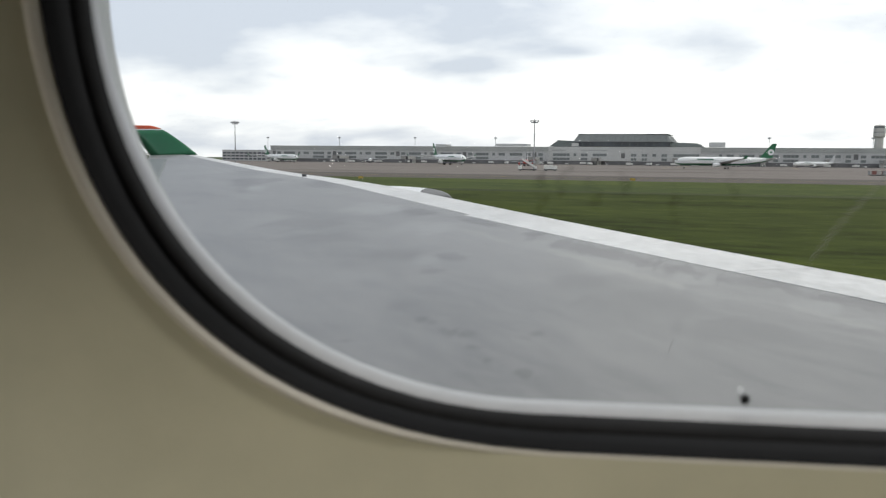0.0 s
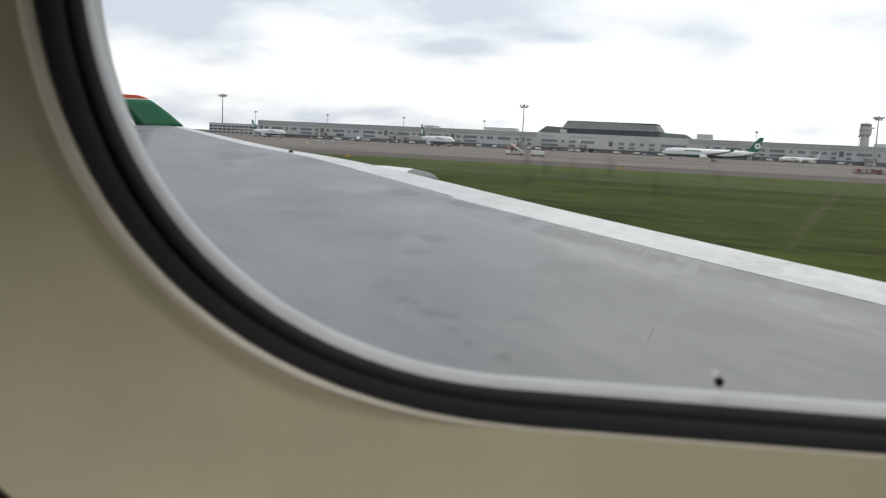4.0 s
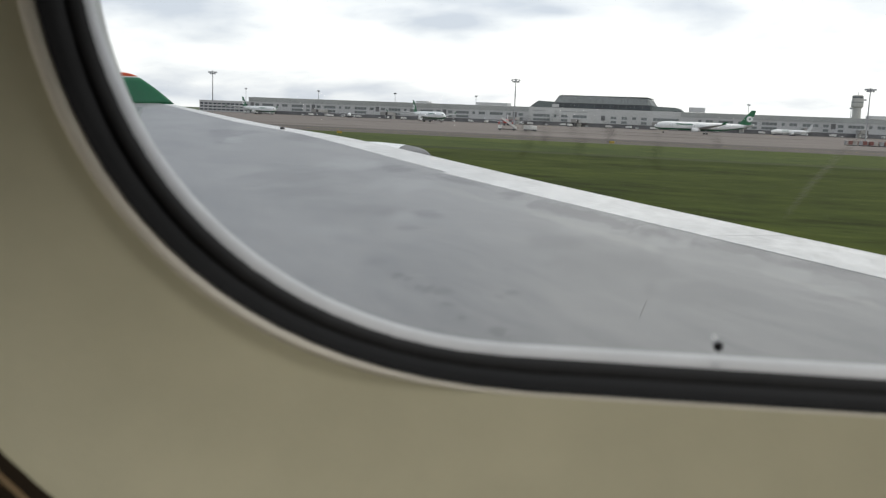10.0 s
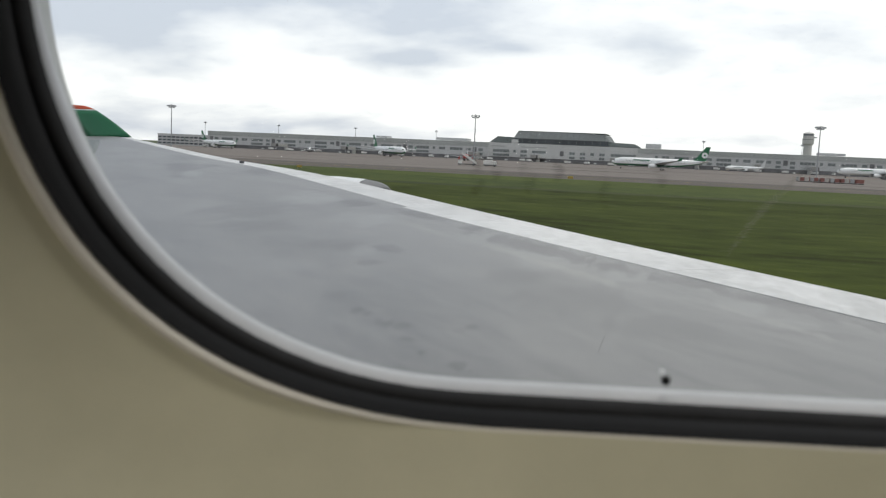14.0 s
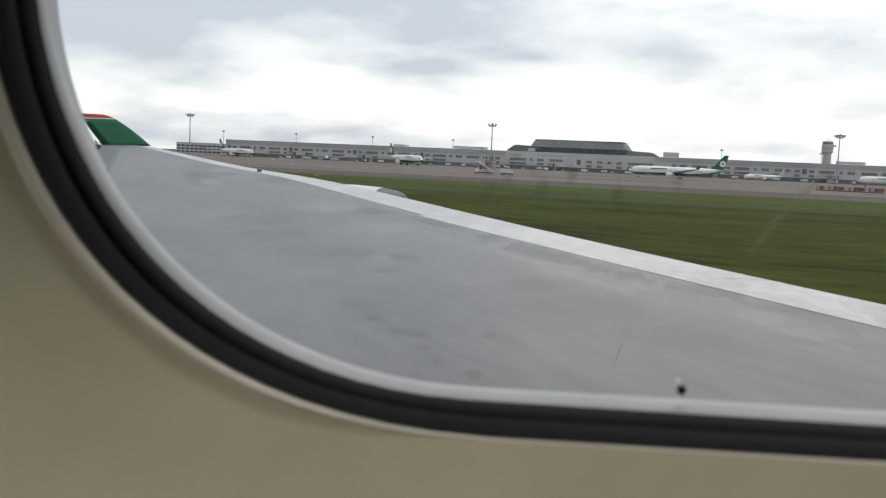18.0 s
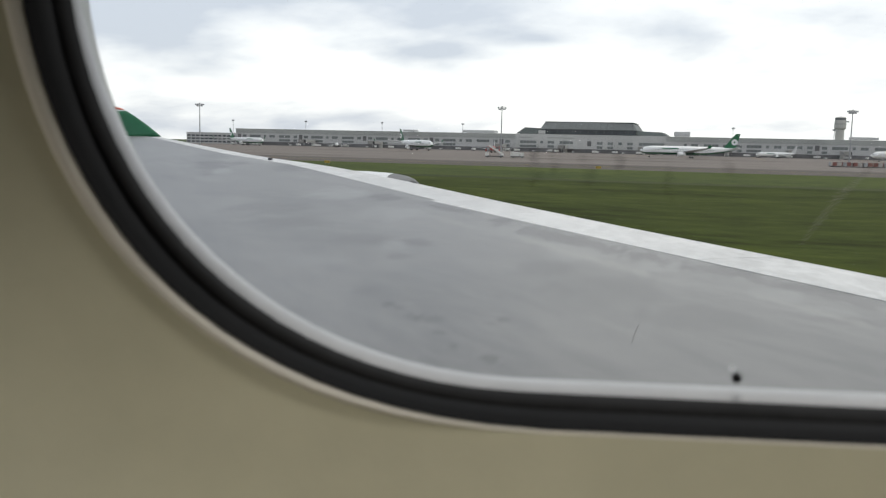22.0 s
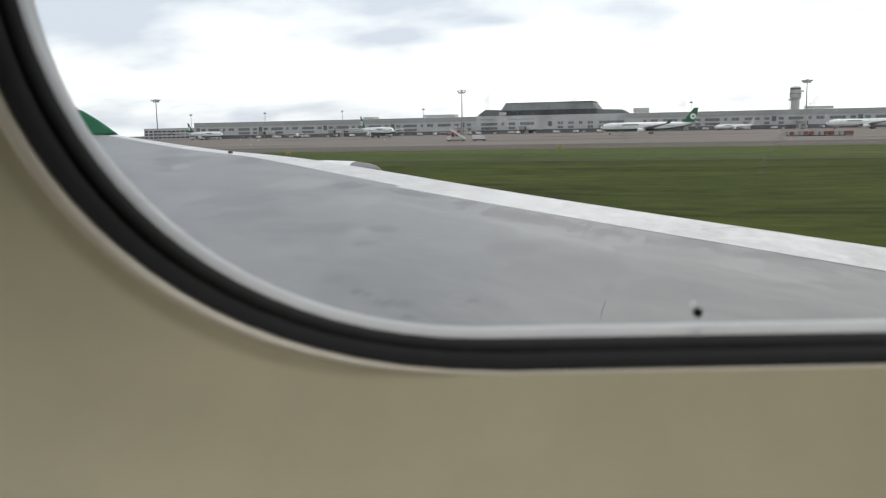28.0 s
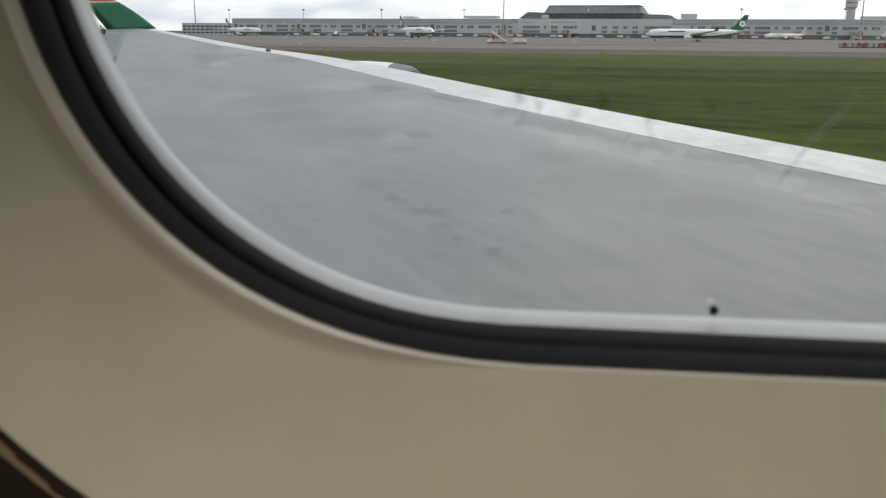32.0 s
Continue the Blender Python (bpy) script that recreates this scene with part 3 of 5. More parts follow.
def wing_pt(y, f, lift=0.0):
    c = chord(y)
    return Vector((le_x(y) - f * c, y, le_z(y) + prof(f) * c + lift))


wing = empty("aircraft_wing", "swept grey aircraft wing with a pale leading edge and green winglet", "wing")
ys = [0.14 + i * 0.35 for i in range(20)] + [7.2 + i * 0.9 for i in range(25)]
ys = [y for y in ys if y < WTIP] + [7.37, 7.39, WTIP]
ys = sorted(set(ys))
rings = []
for y in ys:
    c, s = chord(y), slat_w(y) / chord(y)
    fr = [s, s + 0.02 / c] + [s + (te_f(y) - s) * k / 22 for k in range(1, 23)]
    up = [wing_pt(y, f) for f in fr]
    lo = [Vector((le_x(y) - f * c, y, le_z(y) + prof(f) * c - (0.07 * c * math.sin(math.pi * min(1, 0.9 * f / te_f(y) + 0.08)) ** 0.7 + 0.01))) for f in fr[::-2]]
    rings.append(up + lo)
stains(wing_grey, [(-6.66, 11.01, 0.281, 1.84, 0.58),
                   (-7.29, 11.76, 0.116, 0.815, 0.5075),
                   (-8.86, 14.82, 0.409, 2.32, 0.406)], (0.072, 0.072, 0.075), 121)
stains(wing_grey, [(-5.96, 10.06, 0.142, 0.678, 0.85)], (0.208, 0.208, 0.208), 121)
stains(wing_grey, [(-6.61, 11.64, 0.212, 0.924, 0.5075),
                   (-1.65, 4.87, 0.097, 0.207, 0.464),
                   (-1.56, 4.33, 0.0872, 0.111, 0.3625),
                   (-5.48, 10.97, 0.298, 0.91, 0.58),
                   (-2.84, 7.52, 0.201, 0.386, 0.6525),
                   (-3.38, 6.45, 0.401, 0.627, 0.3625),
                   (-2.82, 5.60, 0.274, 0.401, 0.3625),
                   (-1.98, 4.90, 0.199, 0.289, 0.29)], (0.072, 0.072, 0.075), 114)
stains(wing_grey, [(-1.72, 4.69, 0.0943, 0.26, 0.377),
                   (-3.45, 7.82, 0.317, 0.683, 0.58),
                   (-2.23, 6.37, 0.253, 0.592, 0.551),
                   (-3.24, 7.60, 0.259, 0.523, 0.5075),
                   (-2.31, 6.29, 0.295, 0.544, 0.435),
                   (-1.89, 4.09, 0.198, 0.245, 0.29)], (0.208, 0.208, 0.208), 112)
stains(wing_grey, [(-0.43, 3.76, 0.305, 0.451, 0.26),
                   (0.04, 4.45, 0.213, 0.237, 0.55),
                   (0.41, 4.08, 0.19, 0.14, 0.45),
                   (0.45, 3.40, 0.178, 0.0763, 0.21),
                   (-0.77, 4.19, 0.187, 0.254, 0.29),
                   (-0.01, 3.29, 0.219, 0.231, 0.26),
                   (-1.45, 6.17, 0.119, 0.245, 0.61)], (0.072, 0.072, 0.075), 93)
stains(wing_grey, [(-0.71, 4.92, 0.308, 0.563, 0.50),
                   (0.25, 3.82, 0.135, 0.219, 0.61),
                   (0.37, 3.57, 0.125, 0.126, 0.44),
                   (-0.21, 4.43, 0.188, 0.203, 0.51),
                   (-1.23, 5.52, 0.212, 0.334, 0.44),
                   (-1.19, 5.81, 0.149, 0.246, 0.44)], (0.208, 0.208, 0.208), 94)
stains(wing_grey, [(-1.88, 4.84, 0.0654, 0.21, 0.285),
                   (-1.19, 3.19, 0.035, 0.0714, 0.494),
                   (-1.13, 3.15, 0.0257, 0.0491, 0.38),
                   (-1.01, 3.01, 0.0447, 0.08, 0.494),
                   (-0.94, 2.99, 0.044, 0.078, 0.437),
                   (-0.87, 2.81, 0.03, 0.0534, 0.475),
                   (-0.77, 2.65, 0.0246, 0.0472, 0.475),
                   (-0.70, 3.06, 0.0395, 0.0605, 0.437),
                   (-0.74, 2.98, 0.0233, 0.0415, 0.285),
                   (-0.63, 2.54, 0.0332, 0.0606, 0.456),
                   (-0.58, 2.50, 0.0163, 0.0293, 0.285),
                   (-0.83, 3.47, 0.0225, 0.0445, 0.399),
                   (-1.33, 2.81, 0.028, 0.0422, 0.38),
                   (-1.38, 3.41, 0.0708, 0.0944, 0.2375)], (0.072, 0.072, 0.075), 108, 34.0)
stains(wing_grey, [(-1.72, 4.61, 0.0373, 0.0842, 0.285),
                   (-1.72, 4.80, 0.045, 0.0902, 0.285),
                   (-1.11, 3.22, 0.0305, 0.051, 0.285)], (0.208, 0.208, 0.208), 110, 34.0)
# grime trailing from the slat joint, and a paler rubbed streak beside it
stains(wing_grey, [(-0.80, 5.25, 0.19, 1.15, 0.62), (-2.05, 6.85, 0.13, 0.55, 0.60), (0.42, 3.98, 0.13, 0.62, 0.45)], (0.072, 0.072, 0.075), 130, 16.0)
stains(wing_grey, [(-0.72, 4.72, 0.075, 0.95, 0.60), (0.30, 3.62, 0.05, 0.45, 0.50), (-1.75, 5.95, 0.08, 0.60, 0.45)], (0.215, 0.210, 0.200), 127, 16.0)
# clean paint is glossier than the dirty patches
wn_, wl_ = wing_grey.node_tree.nodes, wing_grey.node_tree.links
w_bsdf = wn_["Principled BSDF"]
w_bw, w_gl = wn_.new("ShaderNodeRGBToBW"), wn_.new("ShaderNodeMapRange")
wl_.new(w_bsdf.inputs["Base Color"].links[0].from_socket, w_bw.inputs[0])
w_gl.inputs["From Min"].default_value, w_gl.inputs["From Max"].default_value = 0.075, 0.20
w_gl.inputs["To Min"].default_value, w_gl.inputs["To Max"].default_value = 0.30, 0.72
wl_.new(w_bw.outputs[0], w_gl.inputs[0]), wl_.new(w_gl.outputs[0], w_bsdf.inputs["Specular IOR Level"])
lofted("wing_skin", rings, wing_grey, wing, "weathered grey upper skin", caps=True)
# leading edge in spans, with narrow joints between them
cuts = [0.14, 2.3, 4.75, 6.92, 7.38, 12.1, 16.6, 20.6, 24.4, 28.0]
for y0, y1 in zip(cuts, cuts[1:]):
    if y1 - y0 < 0.02:
        continue
    rs = []
    for i in range(9):
        y = y0 + 0.002 + (y1 - y0 - 0.004) * i / 8
        c, s = chord(y), slat_w(min(max(y, y0 + .001), y1 - .001)) / chord(y) - 0.002 / chord(y)
        fr = [0, 0.002, 0.006, 0.014, 0.03, 0.05, 0.075, 0.10, 0.125]
        fr = [min(f, s) for f in fr if f < s] + [s]
        fr = fr + [s] * (10 - len(fr))
        up = [wing_pt(y + 0.75 * (1 - f / s), f, 0.0025) for f in fr]
        lo = [up[-1] + Vector((0, 0, -0.05)), Vector((le_x(y + 0.5) - 0.05 * c, y + 0.5, le_z(y + 0.5) - 0.045 * c)), Vector((le_x(y + 0.75) - 0.012 * c, y + 0.75, le_z(y + 0.75) - 0.030 * c))]
        rs.append(up + lo)
    lofted("leading_edge_slat", rs, slat_paint, wing, "pale silvery leading edge panel")
# wing box nose behind the slats
rs = []
for y in ys:
    c, s = chord(y), slat_w(y) / chord(y)
    a, b = wing_pt(y, s, -0.012), wing_pt(y, max(0.02, s - 0.09), -0.03)
    rs.append([a, b, b + Vector((0, 0, -0.03 * c)), a + Vector((0, 0, -0.05 * c))])
lofted("front_spar", rs, joint_dark, wing, "dark sealed gap behind the slats", caps=True, smooth=False)


def strip_on_wing(name, pts, w, mat, lab):
    rs = []
    for (ya, fa) in pts:
        p = wing_pt(ya, fa, 0.0015)
        rs.append([p + Vector((-w, 0, 0)), p + Vector((w, 0, 0)), p + Vector((w, 0, -0.004)), p + Vector((-w, 0, -0.004))])
    lofted(name, rs, mat, wing, lab, caps=True, smooth=False)


def f_at(x, y):
    return (le_x(y) - x) / chord(y)


# short dark scrape on the skin and a small fitting near the leading edge
strip_on_wing("scrape", [(y, f_at(x, y)) for x, y in ((-0.246, 2.847), (-0.248, 2.979), (-0.246, 3.109))], 0.0006, scrape_m, "short dark scrape")
fy = 12.96
fp = wing_pt(fy, slat_w(fy) / chord(fy) * 0.9, 0.01)
bmf = box(fp.x - 0.028, fp.x + 0.028, fy - 0.028, fy + 0.028, fp.z - 0.02, fp.z + 0.03, 0.008)
part("vent_fitting", bmf, joint_dark, wing, "small dark fitting")

# darker panel along the trailing edge
def tip_strip(name, w0, w1, lift, mat, lab):
    rs = []
    for k in range(9):
        f = k / 8
        xa, ya = (-17.46, 24.17)[0] + ((-7.73, 10.42)[0] - (-17.46, 24.17)[0]) * f, (-17.46, 24.17)[1] + ((-7.73, 10.42)[1] - (-17.46, 24.17)[1]) * f
        row = []
        for j in range(5):
            a = w0(f) + (w1(f) - w0(f)) * j / 4
            p = wing_pt(ya, min(0.9, f_at(xa, ya)), lift)
            row.append(p + Vector((-a, 0, -0.02 * a)))
        rs.append(row + [p - Vector((0, 0, 0.03)) for p in row[::-1]])
    lofted(name, rs, mat, wing, lab, caps=True)


tip_strip("tip_panel", lambda f: 0.0, lambda f: 0.74 - 0.46 * f, 0.010, tip_grey, "darker grey-green panel inboard of the winglet")

# winglet: green blade, white line, orange-red cap
WL0, WL1 = Vector((-19.62, 29.0, 5.93)), Vector((-21.65, 29.0, 5.86))
WT0, WT1 = Vector((-21.72, 29.42, 7.08)), Vector((-23.1, 29.42, 7.12))


def blade(name, a, b, mat, lab):
    rs = []
    for k in range(7):
        h = a + (b - a) * k / 6
        e = h + 0.16 * h * (1 - h) * 1.0
        p, q = WL0.lerp(WT0, h), WL1.lerp(WT1, h)
        p = p + Vector((-0.45 * max(0, h - 0.86) / 0.14 * (h - 0.86) * 4, 0, 0))
        p.x += 0.10 * math.sin(math.pi * h)
        th = 0.07 * (1 - 0.5 * h)
        ring = []
        for f, t in ((0, 0), (0.03, 0.5), (0.12, 0.9), (0.35, 1), (0.7, 0.6), (1, 0.05)):
            ring.append(p.lerp(q, f) + Vector((0, th * t, 0)))
        for f, t in ((0.7, 0.6), (0.35, 1), (0.12, 0.9), (0.03, 0.5)):
            ring.append(p.lerp(q, f) - Vector((0, th * t, 0)))
        rs.append(ring)
    return lofted(name, rs, mat, wing, lab, caps=True)


blade("winglet_blade", 0.0, 0.84, green_paint, "green winglet blade")
blade("winglet_line", 0.842, 0.872, white_paint, "thin white line")
blade("winglet_cap", 0.874, 1.0, orange_paint, "orange-red winglet cap")


def engine(y, xin, ztop, lab):
    e = empty("engine", lab, "engine", (xin, y, ztop - 1.35), "wing engines")
    prof_r = ((0.0, 1.13), (0.05, 1.22), (0.25, 1.30), (0.8, 1.35), (1.8, 1.36), (3.0, 1.28), (4.2, 1.10), (4.9, 0.98))

    def ring(x, r, n=28):
        return [(-x, r * math.cos(2 * math.pi * i / n), r * math.sin(2 * math.pi * i / n)) for i in range(n)]

    lofted("inlet_lip", [ring(0.42, 1.02), ring(0.12, 1.06), ring(0.0, 1.13), ring(0.06, 1.22), ring(0.20, 1.275), ring(0.42, 1.312)], lip_metal, e, "dull metal inlet lip")
    lofted("cowl", [ring(0.425, 1.314), ring(0.62, 1.327), ring(1.0, 1.352), ring(1.8, 1.36), ring(3.0, 1.28), ring(4.2, 1.10), ring(4.9, 0.98), ring(4.85, 0.90)], cowl_white, e, "white engine cowl")
    lofted("exhaust_core", [ring(4.2, 0.75), ring(5.4, 0.70), ring(6.2, 0.52), ring(6.3, 0.1)], dark_metal, e, "dark exhaust nozzle")
    lofted("inlet_duct", [ring(0.40, 1.02), ring(1.3, 1.08), ring(1.35, 0.05)], dark_metal, e, "dark fan face")
    zw = le_z(y) - e.location.z
    xl = le_x(y) - xin
    p = merge(box(-0.5, 0.5, -0.16, 0.16, 0, 1))
    pts = [(-1.3, 1.30), (-2.6, 1.42), (xl - 0.2, max(zw - 0.12, 1.2)), (xl - 3.0, zw - 0.10), (xl - 3.2, zw - 0.7), (-4.6, 0.9), (-1.4, 1.2)]
    p.free()
    v = [(x, -0.17, z) for x, z in pts] + [(x, 0.17, z) for x, z in pts]
    n = len(pts)
    f = [tuple(range(n))[::-1], tuple(range(n, 2 * n))] + [(i, (i + 1) % n, n + (i + 1) % n, n + i) for i in range(n)]
    mesh_ob("pylon", v, f, wing_grey, e, "grey engine pylon")
    return e


engine(17.5, -5.95, 5.12, "white outboard engine nacelle with a dull metal lip under the wing")
engine(8.2, 2.4, 4.50, "white inboard engine nacelle hung below the wing")

# ---------------------------------------------------------------- ground
def sheet(name, x0, x1, y0, y1, z, mat, label, category, nx=40, ny=20, edge=0.0):
    """A slab of ground 6 cm deep with slightly wavering long edges."""
    verts, faces = [], []
    for j in range(ny + 1):
        for i in range(nx + 1):
            x, y = x0 + (x1 - x0) * i / nx, y0 + (y1 - y0) * j / ny
            if edge and j in (0, ny):
                y += edge * noise.noise(Vector((x * 0.021, j * 7.1, 1.3)))
            verts.append((x, y, z))
    for j in range(ny):
        for i in range(nx):
            a = j * (nx + 1) + i
            faces.append((a, a + 1, a + nx + 2, a + nx + 1))
    return tagged(mesh_ob(name, verts, faces, mat), label, category, kind="structure")


OUTSIDE_FROM = set(scene.objects)
sheet("ground", -4900, 4900, -4900, 4900, -0.12, field_m, "flat green and brown fields reaching the horizon", "ground", 30, 30)
sheet("runway", -2400, 2400, -34, 44, 0.0, asphalt_m, "dark asphalt runway under the aircraft", "runway", 60, 4)
sheet("grass", -2400, 2400, 44, 156, -0.02, grass_near, "broad strip of lush mown grass beside the runway", "grass", 160, 8, 2.5)
sheet("far_grass", -2400, 2400, 156, 243, -0.02, grass_m, "paler strip of mown grass before the taxiway", "grass", 160, 8, 2.5)
sheet("ditch", -2400, 2400, 153, 161, 0.01, ditch_m, "darker sunken strip through the grass", "grass", 160, 2, 3.0)
sheet("taxiway", -2400, 2400, 243, 318, 0.02, taxi_m, "worn brownish taxiway beside the grass", "taxiway", 60, 3)
sheet("apron", -1700, 1700, 318, 1010, 0.03, concrete_m, "pale brown concrete airport apron", "apron", 60, 12)
for yy, w, m, lab in ((246, 0.9, worn_m, "pale taxiway edge line"), (276, 0.6, yellow_m, "yellow taxiway centre line"), (40.5, 0.9, line_m, "white runway edge line"),
                      (316, 5.0, worn_m, "pale worn strip between taxiway and apron")):
    sheet("line_marking", -2300, 2300, yy - w / 2, yy + w / 2, 0.045, m, lab, "road marking", 30, 1)
for xx in (-420, -330, -240, -150, -60, 30, 120, 210):
    sheet("stand_line", xx - 0.25, xx + 0.25, 640, 900, 0.05, yellow_m, "yellow stand lead-in line", "road marking", 2, 20)
for yy, w in ((372, 0.5), (520, 0.7), (610, 0.4)):
    sheet("apron_line", -560, 420, yy - w / 2, yy + w / 2, 0.05, worn_m, "faded apron lane line", "road marking", 40, 1)
for xx, yy, w, d in ((-180, 352, 60, 9), (-60, 430, 90, 16), (90, 360, 70, 12), (-300, 420, 110, 18), (-20, 560, 120, 22), (-240, 600, 90, 26)):
    sheet("apron_patch", xx - w / 2, xx + w / 2, yy - d / 2, yy + d / 2, 0.04, taxi_m, "darker resurfaced strip of apron", "apron", 10, 2, 2.0)
sheet("verge", -1360, -640, 690, 830, 0.06, ditch_m, "rough dark grass below the trees", "grass", 20, 4, 4.0)
sheet("infield", -1205, -700, 330, 600, 0.06, grass_m, "wide grass infield between the aprons", "grass", 40, 8, 6.0)
# small lit marker boards in the grass
for x, y in ((-96, 214), (-30, 240), (-330, 236), (150, 238)):
    e = empty("taxiway_sign", "low yellow taxiway marker board on the grass", "sign", (x, y, 0), "taxiway signs")
    part("board", box(-0.7, 0.7, -0.06, 0.06, 0.25, 0.85, 0.03), yellow_m, e)
    for sx in (-0.5, 0.5):
        part("leg", box(sx - 0.04, sx + 0.04, -0.04, 0.04, -0.04, 0.26), steel_m, e)

# ---------------------------------------------------------------- aircraft on the aprons
def airliner(x, y, heading, length, span, livery, label, engines=2, hump=False, gear_z=0.0, cat="airliner"):
    """A jet airliner with its nose at local +x, wheels on the ground."""
    R = length * (0.046 if engines == 4 else 0.0435)
    cz = R + length * 0.038
    top, belly, fin_m, disc = livery
    e = empty("airliner", label, cat, (x, y, 0.03 + gear_z), "parked airliners")
    e.rotation_euler = (0, 0, radians(heading))
    L = length

    def sect(f, half):
        # f from the nose (0) to the tail (1)
        r = R * (1 - (1 - min(1, f / 0.13)) ** 2.1) ** 0.55 if f < 0.13 else R
        dz = -0.25 * R * (1 - min(1, f / 0.13)) ** 1.5
        if f > 0.64:
            k = (f - 0.64) / 0.36
            r = R * (1 - 0.93 * k ** 1.6)
            dz = 0.62 * R * k ** 1.5
        r = max(r, 0.04 * R)
        hz = 0.0
        if hump and half > 0:
            hz = 0.42 * R * min(1, max(0, (f - 0.015) / 0.07)) * min(1, max(0, (0.36 - f) / 0.10))
        pts = []
        n = 10
        for i in range(n + 1):
            a = -0.62 + (math.pi + 1.24) * i / n
            if half < 0:
                a = math.pi + 0.62 + (math.pi - 1.24) * i / n
            yy, zz2 = r * math.cos(a), r * math.sin(a)
            if half > 0 and hz:
                zz2 += hz * max(0, math.sin(a)) ** 1.5
            pts.append(((0.5 - f) * L, yy, cz + dz + zz2))
        return pts

    fs = [0, 0.004, 0.012, 0.03, 0.055, 0.085, 0.12, 0.2, 0.3, 0.4, 0.5, 0.6, 0.66, 0.72, 0.79, 0.86, 0.93, 0.985, 1.0]
    lofted("fuselage", [sect(f, 1) for f in fs], top, e, closed=False)
    lofted("belly", [sect(f, -1) for f in fs], belly, e, closed=False)
    for s in (1, -1):
        rc, tc, sp = 0.185 * L, 0.045 * L, span / 2
        xr, xt = 0.13 * L, 0.13 * L - 0.70 * (sp - R * 0.6)
        zr, zt = cz - 0.55 * R, cz - 0.55 * R + 0.105 * sp
        rs = []
        for k in range(6):
            f = k / 5
            yy = s * (R * 0.6 + (sp - R * 0.6) * f)
            xx, c2 = xr + (xt - xr) * f, rc + (tc - rc) * f ** 0.75
            z2 = zr + (zt - zr) * f
            th = 0.055 * c2
            rs.append([(xx, yy, z2), (xx - 0.08 * c2, yy, z2 + th * 0.8), (xx - 0.4 * c2, yy, z2 + th), (xx - c2, yy, z2), (xx - 0.4 * c2, yy, z2 - th), (xx - 0.08 * c2, yy, z2 - th * 0.8)])
        lofted("wing", rs, skin_grey, e, closed=True, caps=True)
        if engines == 4 or True:
            lofted("winglet", [[(xt, s * sp, zt), (xt - tc, s * sp, zt), (xt - tc, s * (sp + .1), zt), (xt, s * (sp + .1), zt)],
                               [(xt - tc * .8, s * (sp + .5), zt + 0.03 * L), (xt - tc * 1.2, s * (sp + .5), zt + 0.03 * L), (xt - tc * 1.2, s * (sp + .58), zt + 0.03 * L), (xt - tc * .8, s * (sp + .58), zt + 0.03 * L)]],
                   fin_m, e, caps=True, smooth=False)
        rs = []
        for k in range(3):
            f = k / 2
            yy, xx, c2 = s * (R * 0.2 + 0.155 * L * f), -0.40 * L - 0.075 * L * f, (0.085 - 0.05 * f) * L
            z2, th = cz + 0.55 * R + 0.015 * L * f, 0.004 * L
            rs.append([(xx, yy, z2), (xx - 0.4 * c2, yy, z2 + th), (xx - c2, yy, z2), (xx - 0.4 * c2, yy, z2 - th)])
        lofted("tailplane", rs, top, e, caps=True)
        for (fy2, dx) in ((0.30, 0.0), (0.60, -0.075)) if engines == 4 else ((0.30, 0.0),):
            er = 0.0215 * L * (0.85 if engines == 4 else 1.0)
            ex = xr - 0.70 * (fy2 * sp) + 0.075 * L
            ez = zr + 0.105 * sp * fy2 - er * 1.45
            rr = [[(ex - d, s * fy2 * sp + er * k * math.cos(2 * math.pi * i / 14), ez + er * k * math.sin(2 * math.pi * i / 14)) for i in range(14)]
                  for d, k in ((0.03 * L, 0.05), (0.012 * L, 0.8), (0, 0.86), (0.004 * L, 1.0), (0.03 * L, 1.02), (0.06 * L, 0.8), (0.085 * L, 0.45), (0.085 * L, 0.05))]
            pod = lofted("engine", rr, top, e, "white engine pod", caps=False)
            part("pylon", box(ex - 0.075 * L, ex - 0.02 * L, s * fy2 * sp - 0.2, s * fy2 * sp + 0.2, ez + er * 0.6, ez + er * 1.7), top, pod)
        g0 = -0.03 * L
        part("main_gear", merge(box(g0 - 0.2, g0 + 0.2, s * R * 0.9 - 0.2, s * R * 0.9 + 0.2, 0.9, cz - 0.5 * R)), steel_m, e, "steel main gear leg")
        for dx in (-0.9, 0.9):
            wh = part("wheel", tube((g0 + dx, s * R * 0.9 - 0.6, 0.62), (g0 + dx, s * R * 0.9 + 0.6, 0.62), 0.62, seg=14), tyre, e)
            part("rim", tube((g0 + dx, s * R * 0.9 - 0.63, 0.62), (g0 + dx, s * R * 0.9 + 0.63, 0.62), 0.32, seg=10), steel_m, wh)
    part("nose_gear", box(0.40 * L - 0.15, 0.40 * L + 0.15, -0.15, 0.15, 0.6, cz - 0.6 * R), steel_m, e)
    part("wheel", tube((0.40 * L, -0.45, 0.5), (0.40 * L, 0.45, 0.5), 0.5, seg=14), tyre, e)
    fr0, ft0 = (-0.345 * L, cz + 0.75 * R), (-0.465 * L, cz + 0.75 * R + 0.150 * L)
    rs = []
    for k in range(4):
        f = k / 3
        xx, z2, c2 = fr0[0] + (ft0[0] - fr0[0]) * f, fr0[1] + (ft0[1] - fr0[1]) * f, (0.125 - 0.08 * f) * L
        th = 0.006 * L * (1 - 0.5 * f)
        rs.append([(xx, 0, z2), (xx - 0.3 * c2, th, z2), (xx - c2, 0, z2), (xx - 0.3 * c2, -th, z2)])
    lofted("fin", rs, fin_m, e, caps=True, smooth=False)
